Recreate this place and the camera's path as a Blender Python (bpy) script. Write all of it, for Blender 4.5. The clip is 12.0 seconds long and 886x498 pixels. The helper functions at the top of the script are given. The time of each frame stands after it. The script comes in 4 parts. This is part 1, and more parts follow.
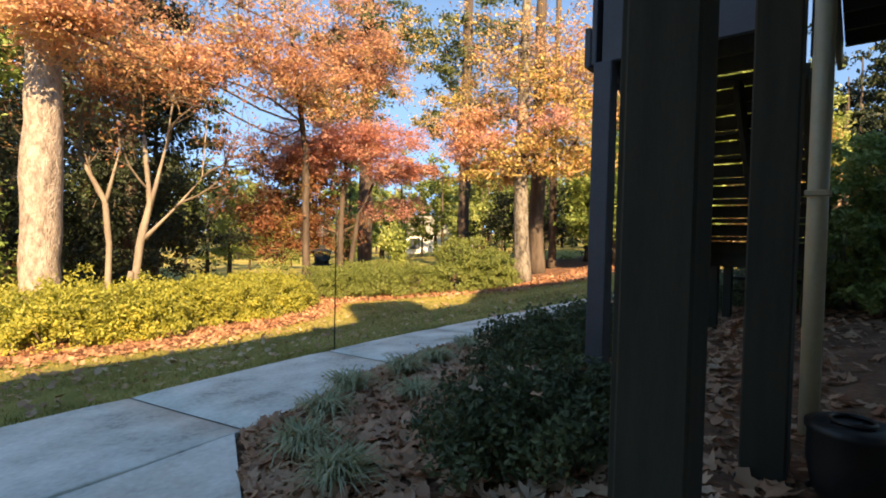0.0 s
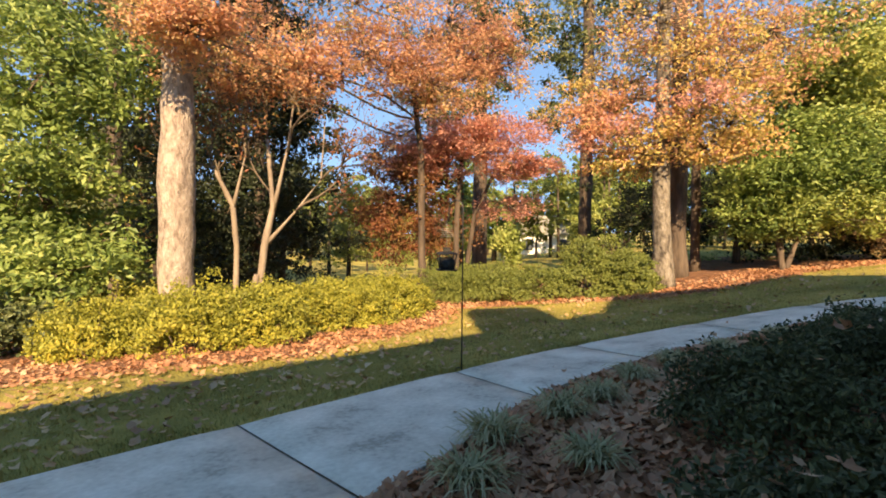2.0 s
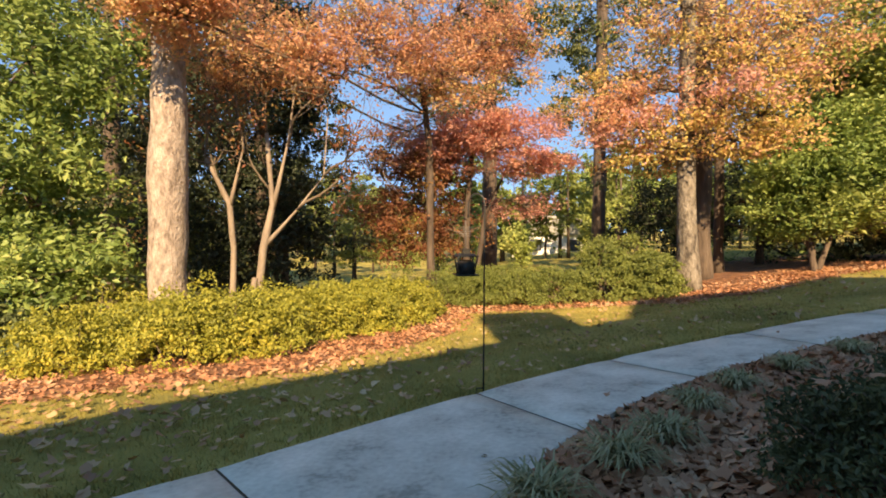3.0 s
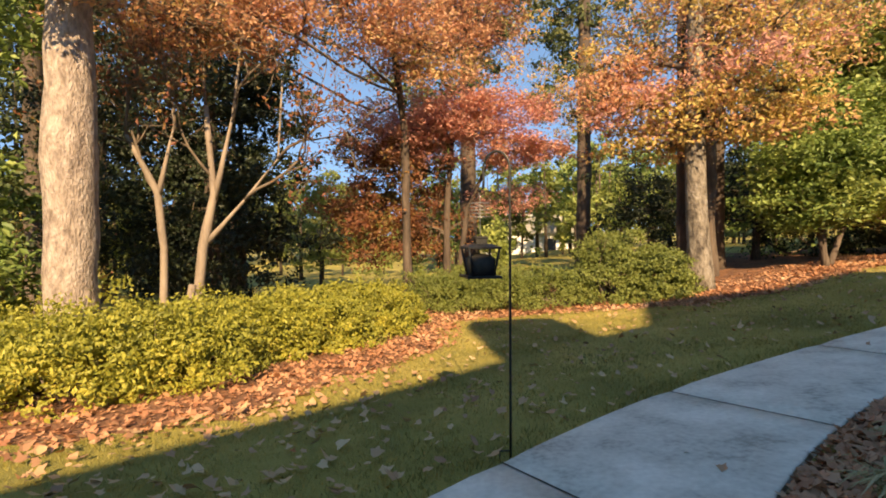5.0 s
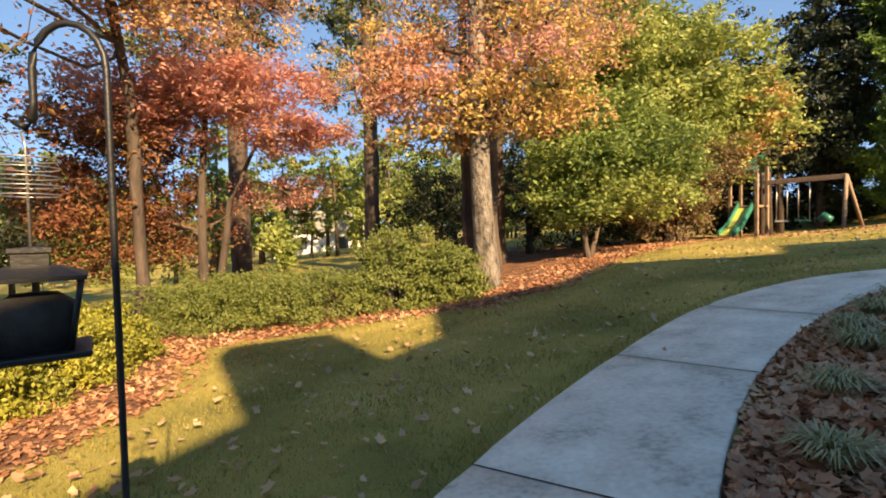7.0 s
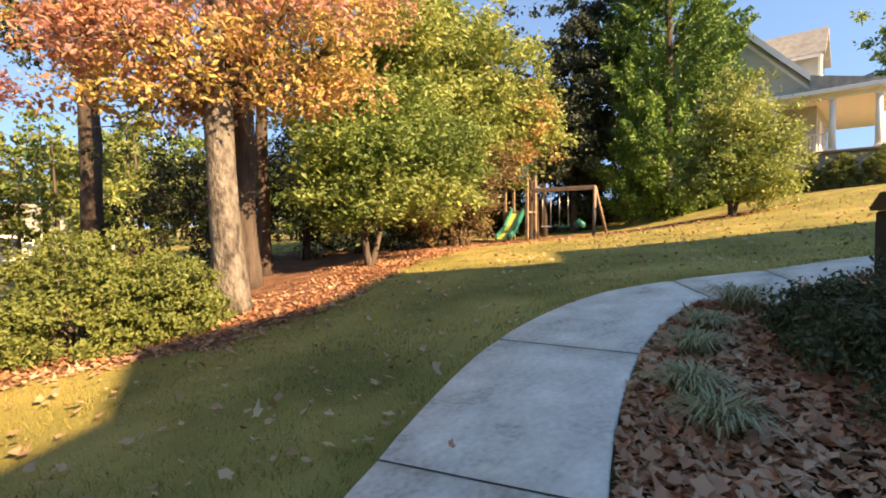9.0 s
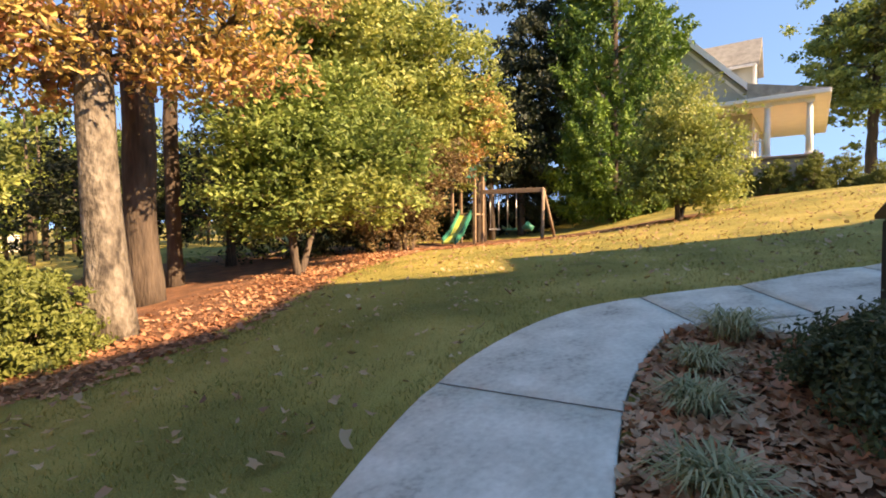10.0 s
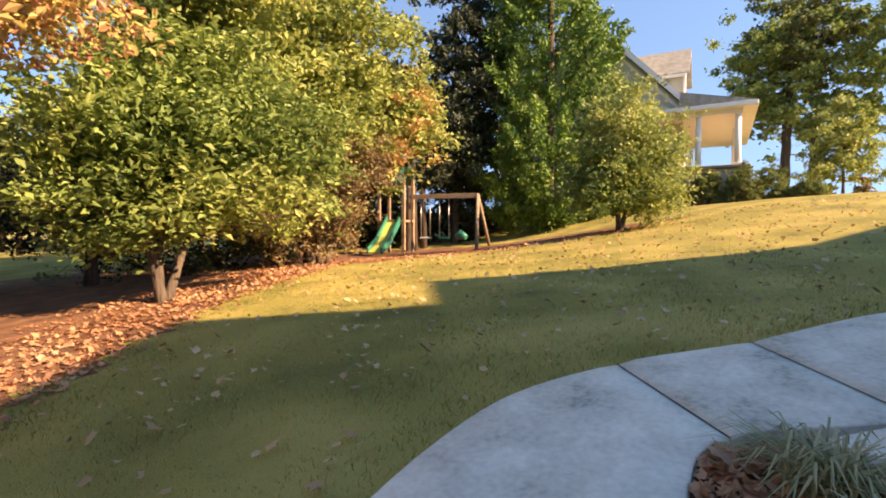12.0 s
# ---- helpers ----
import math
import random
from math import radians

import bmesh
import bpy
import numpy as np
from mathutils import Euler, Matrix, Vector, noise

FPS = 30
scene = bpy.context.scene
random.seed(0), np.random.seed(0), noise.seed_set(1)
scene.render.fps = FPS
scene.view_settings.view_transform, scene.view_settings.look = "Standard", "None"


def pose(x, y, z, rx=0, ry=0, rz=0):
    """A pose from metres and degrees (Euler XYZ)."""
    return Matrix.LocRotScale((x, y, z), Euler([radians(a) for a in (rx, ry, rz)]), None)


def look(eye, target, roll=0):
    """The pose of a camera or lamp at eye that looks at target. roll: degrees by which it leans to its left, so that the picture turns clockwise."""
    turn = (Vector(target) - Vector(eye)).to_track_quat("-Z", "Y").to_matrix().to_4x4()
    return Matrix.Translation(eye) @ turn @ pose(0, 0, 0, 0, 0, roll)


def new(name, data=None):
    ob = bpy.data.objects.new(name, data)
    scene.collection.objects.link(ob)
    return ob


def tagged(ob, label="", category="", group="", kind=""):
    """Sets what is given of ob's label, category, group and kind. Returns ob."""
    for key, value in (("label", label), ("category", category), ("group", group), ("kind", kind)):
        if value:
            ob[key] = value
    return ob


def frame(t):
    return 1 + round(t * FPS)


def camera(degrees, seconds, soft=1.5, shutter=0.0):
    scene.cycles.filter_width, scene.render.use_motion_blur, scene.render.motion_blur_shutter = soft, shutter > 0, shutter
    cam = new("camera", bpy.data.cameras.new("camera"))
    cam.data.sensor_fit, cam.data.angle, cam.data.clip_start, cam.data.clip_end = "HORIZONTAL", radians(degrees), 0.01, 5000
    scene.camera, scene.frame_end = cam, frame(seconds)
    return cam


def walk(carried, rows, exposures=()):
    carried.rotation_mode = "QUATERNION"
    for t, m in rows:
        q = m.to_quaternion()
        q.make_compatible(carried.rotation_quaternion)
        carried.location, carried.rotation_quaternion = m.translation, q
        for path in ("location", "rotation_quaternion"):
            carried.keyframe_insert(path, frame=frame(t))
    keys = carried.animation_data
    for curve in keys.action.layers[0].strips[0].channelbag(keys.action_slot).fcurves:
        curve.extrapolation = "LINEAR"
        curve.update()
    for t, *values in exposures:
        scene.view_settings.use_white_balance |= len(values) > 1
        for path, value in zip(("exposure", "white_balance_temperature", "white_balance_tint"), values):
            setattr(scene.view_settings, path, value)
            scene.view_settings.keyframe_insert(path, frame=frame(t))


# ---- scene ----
cam = camera(84.0, 12.0, 1.85)
METRES, EYE = 11.0, 1.53
ROWS = [
    (0.0, 0.0, 0.0, 0.0, 0.03, -1.61, -1.24),
    (0.5, -0.0121, 0.021, 0.0007, 4.91, -1.64, -1.09),
    (1.0, -0.0208, 0.0428, 0.003, 8.77, -1.66, -0.87),
    (1.5, -0.0278, 0.0707, 0.0025, 11.26, -1.67, -0.66),
    (2.0, -0.0386, 0.0972, -0.0023, 12.67, -1.67, -0.47),
    (2.5, -0.052, 0.1283, -0.0029, 13.36, -1.62, -0.32),
    (4.5, -0.1058, 0.2734, -0.0111, 11.86, -1.47, 0.16),
    (5.0, -0.1192, 0.3115, -0.0155, 9.91, -1.44, 0.38),
    (5.5, -0.1215, 0.3496, -0.0171, 6.43, -1.48, 0.66),
    (6.0, -0.1159, 0.3915, -0.0161, 1.04, -1.63, 0.95),
    (6.5, -0.1044, 0.4328, -0.0138, -5.84, -1.86, 1.2),
    (7.0, -0.084, 0.4721, -0.014, -13.57, -2.06, 1.3),
    (7.5, -0.0612, 0.5144, -0.0154, -21.1, -2.24, 1.21),
    (9.5, 0.079, 0.6709, -0.0045, -40.53, -2.37, 0.52),
    (10.0, 0.1173, 0.7044, -0.002, -43.15, -2.32, 0.38),
    (10.5, 0.1582, 0.7306, 0.0018, -45.47, -2.23, 0.25),
    (11.0, 0.1955, 0.7594, 0.0061, -47.53, -2.16, 0.1),
    (11.5, 0.2299, 0.7888, 0.0101, -49.23, -2.06, -0.01),
    (12.0, 0.2697, 0.8103, 0.0169, -50.58, -1.95, -0.1),
]
EXPOSURES = [(0.0, 1.66, 12000, 17), (2.5, 1.38, 12000, 16), (5.5, 1.22, 12000, 16), (7.5, 1.46, 12000, 18), (9.5, 1.67, 12000, 22), (12.0, 1.66, 12000, 25)]
walk(cam, [(t, pose(0, 0, EYE) @ pose(METRES * x, METRES * y, METRES * z, 90 + pitch, roll, yaw)) for t, x, y, z, yaw, pitch, roll in ROWS], EXPOSURES)

# ---------- world and sun ----------
SUN_FROM = Vector((0.26, -1.0, 0.62)).normalized()
world = bpy.data.worlds.new("world")
scene.world = world
world.use_nodes = True
wn = world.node_tree
sky = wn.nodes.new("ShaderNodeTexSky")
sky.sky_type, sky.sun_disc = "NISHITA", False
sky.sun_elevation, sky.sun_rotation = radians(31), radians(165)
sky.air_density, sky.dust_density, sky.ozone_density = 1.0, 0.0, 3.0
sky.altitude = 2200
wn.nodes["Background"].inputs[1].default_value = 0.205
way = wn.nodes.new("ShaderNodeTexCoord")
raise_up = wn.nodes.new("ShaderNodeMapping")  # a clear, dry sky: little whitening towards the horizon
raise_up.inputs["Location"].default_value, raise_up.inputs["Scale"].default_value = (0, 0, 0.36), (1, 1, 0.7)
wn.links.new(way.outputs["Generated"], raise_up.inputs[0])
wn.links.new(raise_up.outputs[0], sky.inputs[0])
hue = wn.nodes.new("ShaderNodeHueSaturation")
hue.inputs["Saturation"].default_value = 1.17
wn.links.new(sky.outputs[0], hue.inputs["Color"])
wn.links.new(hue.outputs[0], wn.nodes["Background"].inputs[0])
sun_data = bpy.data.lights.new("sun", "SUN")
sun_data.energy, sun_data.angle, sun_data.color = 4.4, radians(0.6), (1.0, 0.91, 0.77)
sun = new("sun", sun_data)
sun.matrix_world = look(SUN_FROM * 60, (0, 0, 0))


# ---------- materials ----------
def material(name, stops, scale=6.0, rough=0.8, fine=60.0, bump=0.3, metal=0.0, spread="noise", stretch=(1, 1, 1), depth=0.01):
    """Colours of a ramp over noise at two scales, with fine relief."""
    m = bpy.data.materials.new(name)
    m.use_nodes = True
    nt = m.node_tree
    b = nt.nodes["Principled BSDF"]
    b.inputs["Roughness"].default_value = rough
    b.inputs["Metallic"].default_value = metal
    co = nt.nodes.new("ShaderNodeTexCoord")
    mp = nt.nodes.new("ShaderNodeMapping")
    mp.inputs["Scale"].default_value = stretch
    nt.links.new(co.outputs["Object"], mp.inputs[0])
    n1 = nt.nodes.new("ShaderNodeTexNoise")
    n1.inputs["Scale"].default_value, n1.inputs["Detail"].default_value = scale, 6
    n2 = nt.nodes.new("ShaderNodeTexNoise")
    n2.inputs["Scale"].default_value, n2.inputs["Detail"].default_value = fine, 5
    nt.links.new(mp.outputs[0], n1.inputs["Vector"])
    nt.links.new(mp.outputs[0], n2.inputs["Vector"])
    mix = nt.nodes.new("ShaderNodeMath")
    mix.operation = "MULTIPLY_ADD"
    mix.inputs[1].default_value = 0.45
    sub = nt.nodes.new("ShaderNodeMath")
    sub.operation = "MULTIPLY_ADD"
    sub.inputs[1].default_value, sub.inputs[2].default_value = 0.9, -0.2
    nt.links.new(n1.outputs["Fac"], sub.inputs[0])
    nt.links.new(n2.outputs["Fac"], mix.inputs[0])
    nt.links.new(sub.outputs[0], mix.inputs[2])
    ramp = nt.nodes.new("ShaderNodeValToRGB")
    set_ramp(ramp, stops)
    nt.links.new(mix.outputs[0], ramp.inputs[0])
    nt.links.new(ramp.outputs[0], b.inputs["Base Color"])
    if bump:
        bp = nt.nodes.new("ShaderNodeBump")
        bp.inputs["Strength"].default_value, bp.inputs["Distance"].default_value = bump, depth
        nt.links.new(n2.outputs["Fac"], bp.inputs["Height"])
        nt.links.new(bp.outputs[0], b.inputs["Normal"])
    return m


def set_ramp(ramp, stops):
    els = ramp.color_ramp.elements
    while len(els) < len(stops):
        els.new(0.5)
    for e, (p, c) in zip(els, stops):
        e.position, e.color = p, (*c, 1)


def leaf_material(name, stops, rough=0.6, glow=0.35):
    """Each leaf takes its own tint; light also passes through the blade."""
    m = bpy.data.materials.new(name)
    m.use_nodes = True
    nt = m.node_tree
    b = nt.nodes["Principled BSDF"]
    b.inputs["Roughness"].default_value = rough
    geo = nt.nodes.new("ShaderNodeNewGeometry")
    co = nt.nodes.new("ShaderNodeTexCoord")
    n = nt.nodes.new("ShaderNodeTexNoise")
    n.inputs["Scale"].default_value = 0.55
    nt.links.new(co.outputs["Object"], n.inputs["Vector"])
    a = nt.nodes.new("ShaderNodeMath")
    a.operation = "MULTIPLY_ADD"
    a.inputs[1].default_value = 0.55
    s = nt.nodes.new("ShaderNodeMath")
    s.operation = "MULTIPLY_ADD"
    s.inputs[1].default_value, s.inputs[2].default_value = 1.5, -0.53
    nt.links.new(n.outputs["Fac"], s.inputs[0])
    nt.links.new(geo.outputs["Random Per Island"], a.inputs[0])
    nt.links.new(s.outputs[0], a.inputs[2])
    ramp = nt.nodes.new("ShaderNodeValToRGB")
    set_ramp(ramp, stops)
    nt.links.new(a.outputs[0], ramp.inputs[0])
    nt.links.new(ramp.outputs[0], b.inputs["Base Color"])
    tr = nt.nodes.new("ShaderNodeBsdfTranslucent")
    nt.links.new(ramp.outputs[0], tr.inputs[0])
    mx = nt.nodes.new("ShaderNodeMixShader")
    mx.inputs[0].default_value = glow
    nt.links.new(b.outputs[0], mx.inputs[1])
    nt.links.new(tr.outputs[0], mx.inputs[2])
    nt.links.new(mx.outputs[0], nt.nodes["Material Output"].inputs[0])
    return m


M_LAWN = material("lawn_grass", [(0.25, (0.14, 0.135, 0.03)), (0.45, (0.29, 0.245, 0.055)), (0.62, (0.42, 0.33, 0.09)), (0.85, (0.52, 0.40, 0.14))], 0.7, 0.95, 90, 0.7, depth=0.03)
M_MULCH = material("leaf_mulch", [(0.2, (0.07, 0.03, 0.018)), (0.5, (0.21, 0.09, 0.045)), (0.75, (0.34, 0.155, 0.08)), (0.95, (0.44, 0.24, 0.13))], 3, 0.95, 28, 0.9, depth=0.04)
M_CONC = material("concrete", [(0.26, (0.33, 0.325, 0.275)), (0.40, (0.53, 0.53, 0.455)), (0.55, (0.64, 0.64, 0.555)), (0.72, (0.76, 0.76, 0.67))], 2.2, 0.9, 24, 0.12, depth=0.004)
M_DIRT = material("joint_dirt", [(0.2, (0.03, 0.024, 0.018)), (0.8, (0.07, 0.055, 0.04))], 5, 0.95, 60, 0.5)
M_PINEBARK = material("pale_pine_bark", [(0.25, (0.15, 0.112, 0.09)), (0.5, (0.34, 0.27, 0.225)), (0.72, (0.48, 0.41, 0.355))], 11, 0.95, 34, 1.0, stretch=(1, 1, 0.45), depth=0.05)
M_DARKBARK = material("dark_bark", [(0.2, (0.035, 0.025, 0.02)), (0.5, (0.09, 0.065, 0.05)), (0.8, (0.16, 0.12, 0.09))], 5, 0.95, 22, 0.9, stretch=(1, 1, 0.2), depth=0.04)
M_GUMBARK = material("grey_bark", [(0.3, (0.05, 0.04, 0.033)), (0.46, (0.15, 0.125, 0.10)), (0.57, (0.22, 0.19, 0.155)), (0.75, (0.31, 0.275, 0.235))], 6, 0.95, 20, 1.0, stretch=(1, 1, 0.5), depth=0.05)
M_CRAPE = material("smooth_tan_bark", [(0.2, (0.14, 0.105, 0.08)), (0.5, (0.25, 0.195, 0.15)), (0.85, (0.35, 0.28, 0.22))], 5, 0.8, 30, 0.3, stretch=(1, 1, 0.3))
M_TWIG = material("twig_bark", [(0.2, (0.07, 0.05, 0.035)), (0.8, (0.2, 0.15, 0.11))], 8, 0.9, 40, 0.3)
M_STAIN = material("dark_stained_timber", [(0.2, (0.020, 0.018, 0.011)), (0.6, (0.036, 0.032, 0.019)), (0.9, (0.054, 0.047, 0.030))], 3, 0.92, 50, 0.35, stretch=(6, 6, 0.6), depth=0.004)
M_GREYPAINT = material("grey_painted_timber", [(0.2, (0.035, 0.038, 0.044)), (0.8, (0.06, 0.064, 0.072))], 3, 0.6, 40, 0.2)
M_BEIGE = material("beige_painted_metal", [(0.2, (0.40, 0.33, 0.20)), (0.8, (0.52, 0.44, 0.29))], 3, 0.45, 40, 0.08)
M_BLACK = material("black_powder_coat", [(0.2, (0.008, 0.008, 0.008)), (0.8, (0.02, 0.02, 0.019))], 8, 0.45, 80, 0.15)
M_STEEL = material("grey_wire", [(0.2, (0.35, 0.33, 0.30)), (0.8, (0.5, 0.48, 0.44))], 8, 0.4, 60, 0.05, metal=0.8)
M_SIDING = material("sage_siding", [(0.2, (0.40, 0.41, 0.35)), (0.8, (0.50, 0.51, 0.44))], 2, 0.7, 40, 0.1)
M_WHITE = material("white_trim", [(0.2, (0.72, 0.71, 0.68)), (0.8, (0.82, 0.81, 0.78))], 2, 0.55, 30, 0.06)
M_SHINGLE = material("grey_shingle", [(0.2, (0.2, 0.19, 0.175)), (0.5, (0.31, 0.30, 0.275)), (0.8, (0.42, 0.40, 0.37))], 3, 0.95, 25, 0.5)
M_GLASS = material("window_pane", [(0.2, (0.05, 0.06, 0.07)), (0.8, (0.09, 0.1, 0.12))], 1, 0.08, 10, 0)
M_WOOD = material("weathered_wood", [(0.2, (0.22, 0.14, 0.09)), (0.8, (0.40, 0.28, 0.19))], 4, 0.85, 40, 0.3, stretch=(4, 4, 1))
M_GREENPL = material("green_plastic", [(0.2, (0.01, 0.16, 0.11)), (0.8, (0.015, 0.24, 0.17))], 3, 0.4, 30, 0.03)
M_YELLOWPL = material("lime_plastic", [(0.2, (0.50, 0.50, 0.10)), (0.8, (0.62, 0.60, 0.15))], 3, 0.4, 30, 0.03)
M_SEED = material("bird_seed", [(0.2, (0.03, 0.028, 0.025)), (0.8, (0.07, 0.06, 0.05))], 30, 0.9, 200, 0.4)
M_BULB = material("frosted_bulb", [(0.2, (0.6, 0.58, 0.52)), (0.8, (0.7, 0.68, 0.62))], 3, 0.25, 30, 0.0)
M_BRICK = material("tan_wall", [(0.2, (0.3, 0.24, 0.19)), (0.8, (0.42, 0.34, 0.27))], 3, 0.9, 30, 0.2)

L_ORANGE = leaf_material("orange_leaves", [(0.0, (0.33, 0.14, 0.09)), (0.35, (0.58, 0.28, 0.17)), (0.6, (0.66, 0.37, 0.22)), (0.85, (0.60, 0.42, 0.20)), (1.0, (0.38, 0.34, 0.12))], glow=0.42)
L_RED = leaf_material("red_leaves", [(0.0, (0.45, 0.19, 0.15)), (0.35, (0.65, 0.32, 0.26)), (0.7, (0.71, 0.39, 0.30)), (1.0, (0.67, 0.45, 0.28))], glow=0.45)
L_RUSSET = leaf_material("russet_leaves", [(0.0, (0.12, 0.05, 0.03)), (0.4, (0.26, 0.09, 0.05)), (0.7, (0.30, 0.15, 0.06)), (1.0, (0.26, 0.20, 0.06))])
L_GOLD = leaf_material("gold_leaves", [(0.0, (0.30, 0.11, 0.08)), (0.25, (0.52, 0.25, 0.15)), (0.5, (0.58, 0.40, 0.14)), (0.75, (0.54, 0.43, 0.15)), (1.0, (0.28, 0.30, 0.08))])
L_GREEN = leaf_material("green_leaves", [(0.0, (0.06, 0.11, 0.03)), (0.4, (0.16, 0.24, 0.065)), (0.75, (0.30, 0.38, 0.12)), (1.0, (0.46, 0.50, 0.17))])
L_YELGREEN = leaf_material("yellow_green_leaves", [(0.0, (0.11, 0.15, 0.04)), (0.35, (0.24, 0.30, 0.085)), (0.7, (0.38, 0.42, 0.135)), (1.0, (0.54, 0.53, 0.20))])
L_HEDGE = leaf_material("azalea_leaves", [(0.0, (0.10, 0.12, 0.03)), (0.4, (0.26, 0.27, 0.05)), (0.75, (0.42, 0.40, 0.08)), (1.0, (0.56, 0.45, 0.09))])
L_MIDHEDGE = leaf_material("juniper_leaves", [(0.0, (0.08, 0.11, 0.03)), (0.5, (0.17, 0.21, 0.055)), (1.0, (0.28, 0.31, 0.09))])
# nearly black: shade from trees in front is put into the leaf colour
L_DARK = leaf_material("shaded_evergreen_leaves", [(0.0, (0.010, 0.018, 0.008)), (0.6, (0.022, 0.036, 0.014)), (1.0, (0.045, 0.065, 0.022))], glow=0.15)
L_CONIFER = leaf_material("conifer_sprays", [(0.0, (0.04, 0.09, 0.02)), (0.5, (0.11, 0.22, 0.04)), (1.0, (0.24, 0.37, 0.07))], glow=0.2)
L_NEEDLE = leaf_material("pine_needles", [(0.0, (0.03, 0.05, 0.02)), (0.5, (0.07, 0.10, 0.035)), (1.0, (0.17, 0.17, 0.05))], glow=0.2)
L_BROWN = leaf_material("brown_leaves", [(0.0, (0.10, 0.06, 0.03)), (0.5, (0.24, 0.16, 0.08)), (1.0, (0.30, 0.27, 0.10))])
# shade under the maple and over the bed is put into this colour
L_SHADY = leaf_material("shade_darkened_leaves", [(0.0, (0.04, 0.055, 0.022)), (0.5, (0.085, 0.11, 0.045)), (0.9, (0.15, 0.18, 0.07)), (1.0, (0.28, 0.24, 0.08))], glow=0.15)
L_LIRIOPE = leaf_material("liriope_blades", [(0.0, (0.18, 0.20, 0.08)), (0.5, (0.36, 0.35, 0.18)), (1.0, (0.58, 0.53, 0.34))], glow=0.2)
L_LITTER = leaf_material("fallen_leaves", [(0.0, (0.25, 0.095, 0.05)), (0.4, (0.45, 0.205, 0.11)), (0.7, (0.55, 0.29, 0.165)), (0.94, (0.62, 0.42, 0.28)), (1.0, (0.55, 0.13, 0.04))], glow=0.1)
L_LAWNLEAF = leaf_material("lawn_leaves", [(0.0, (0.2, 0.08, 0.045)), (0.35, (0.40, 0.22, 0.12)), (0.65, (0.52, 0.33, 0.18)), (0.96, (0.62, 0.44, 0.26)), (1.0, (0.5, 0.14, 0.05))], glow=0.1)
L_GRASS = leaf_material("grass_blades", [(0.0, (0.11, 0.12, 0.025)), (0.4, (0.22, 0.20, 0.045)), (0.75, (0.36, 0.29, 0.085)), (1.0, (0.50, 0.40, 0.16))], glow=0.2)


# ---------- the lie of the land ----------
MOUNDS = [(-3, 4, 5, -0.074), (-2, 12, 5, -0.534), (3, 15, 5, 0.103), (7, 12, 5, -0.08), (1, 9, 4, 0.047),
          (9, 17, 6, -0.012), (20, 14, 8, -0.26), (28, 12, 8, 0.858), (24, 24, 8, -1.518), (-8, 9, 6, 0.42), (33, 12, 4, -0.42), (35, 4, 6, -1.2)]


def land(x, y):
    """Height of the ground: a slope that climbs to +x, with soft mounds and hollows."""
    x, y = np.clip(x, -14, 36), np.clip(y, -6, 28)
    z = 0.371 + 0.113 * x - 0.021 * y
    for a, b, r, h in MOUNDS:
        z = z + h * np.exp(-((x - a) ** 2 + (y - b) ** 2) / (2 * r * r))
    return z


def lz(x, y):
    return float(land(np.float64(x), np.float64(y)))


# ---------- mesh helpers ----------
def raw_mesh(name, verts, faces, mat, smooth=False):
    me = bpy.data.meshes.new(name)
    verts, faces = np.asarray(verts, np.float32), np.asarray(faces, np.int32)
    k = faces.shape[1]
    me.vertices.add(len(verts))
    me.vertices.foreach_set("co", verts.ravel())
    me.loops.add(faces.size)
    me.loops.foreach_set("vertex_index", faces.ravel())
    me.polygons.add(len(faces))
    me.polygons.foreach_set("loop_start", np.arange(0, faces.size, k, dtype=np.int32))
    me.polygons.foreach_set("use_smooth", np.full(len(faces), smooth))
    me.update(calc_edges=True)
    me.materials.append(mat)
    return me


def part(name, bm, mat, parent=None, label=""):
    me = bpy.data.meshes.new(name)
    bm.to_mesh(me)
    bm.free()
    me.materials.append(mat)
    return child(name, me, parent, label)


def child(name, me, parent=None, label=""):
    ob = new(name, me)
    if parent is not None:
        ob.parent = parent
    return tagged(ob, label)


def thing(name, at, label, category, group="", rz=0.0):
    e = new(name)
    e.empty_display_size = 0.1
    e.matrix_world = pose(at[0], at[1], at[2], 0, 0, rz)
    return tagged(e, label, category, group)


def box(size, at=(0, 0, 0), turn=(0, 0, 0), bevel=0.006, bm=None):
    """A bevelled box by its size and middle."""
    bm = bm or bmesh.new()
    g = bmesh.ops.create_cube(bm, size=1, matrix=pose(*at, *turn) @ Matrix.Diagonal((*size, 1)))
    if bevel:
        es = list({e for v in g["verts"] for e in v.link_edges})
        bmesh.ops.bevel(bm, geom=es, offset=bevel, segments=1, affect="EDGES")
    return bm


def tube(points, radii, sides=8, bm=None, cap=True):
    """A tapered tube along points."""
    bm = bm or bmesh.new()
    rings, n = [], len(points)
    pts = [Vector(p) for p in points]
    for i, p in enumerate(pts):
        d = (pts[min(i + 1, n - 1)] - pts[max(i - 1, 0)]).normalized()
        u = d.cross(Vector((0, 0, 1)) if abs(d.z) < 0.9 else Vector((1, 0, 0))).normalized()
        v = d.cross(u)
        r = radii[i] if hasattr(radii, "__len__") else radii
        rings.append([bm.verts.new(p + (u * math.cos(a) + v * math.sin(a)) * r) for a in [2 * math.pi * k / sides for k in range(sides)]])
    for a, b in zip(rings, rings[1:]):
        for k in range(sides):
            f = bm.faces.new((a[k], a[(k + 1) % sides], b[(k + 1) % sides], b[k]))
            f.smooth = True
    if cap:
        bm.faces.new(rings[0][::-1])
        bm.faces.new(rings[-1])
    return bm


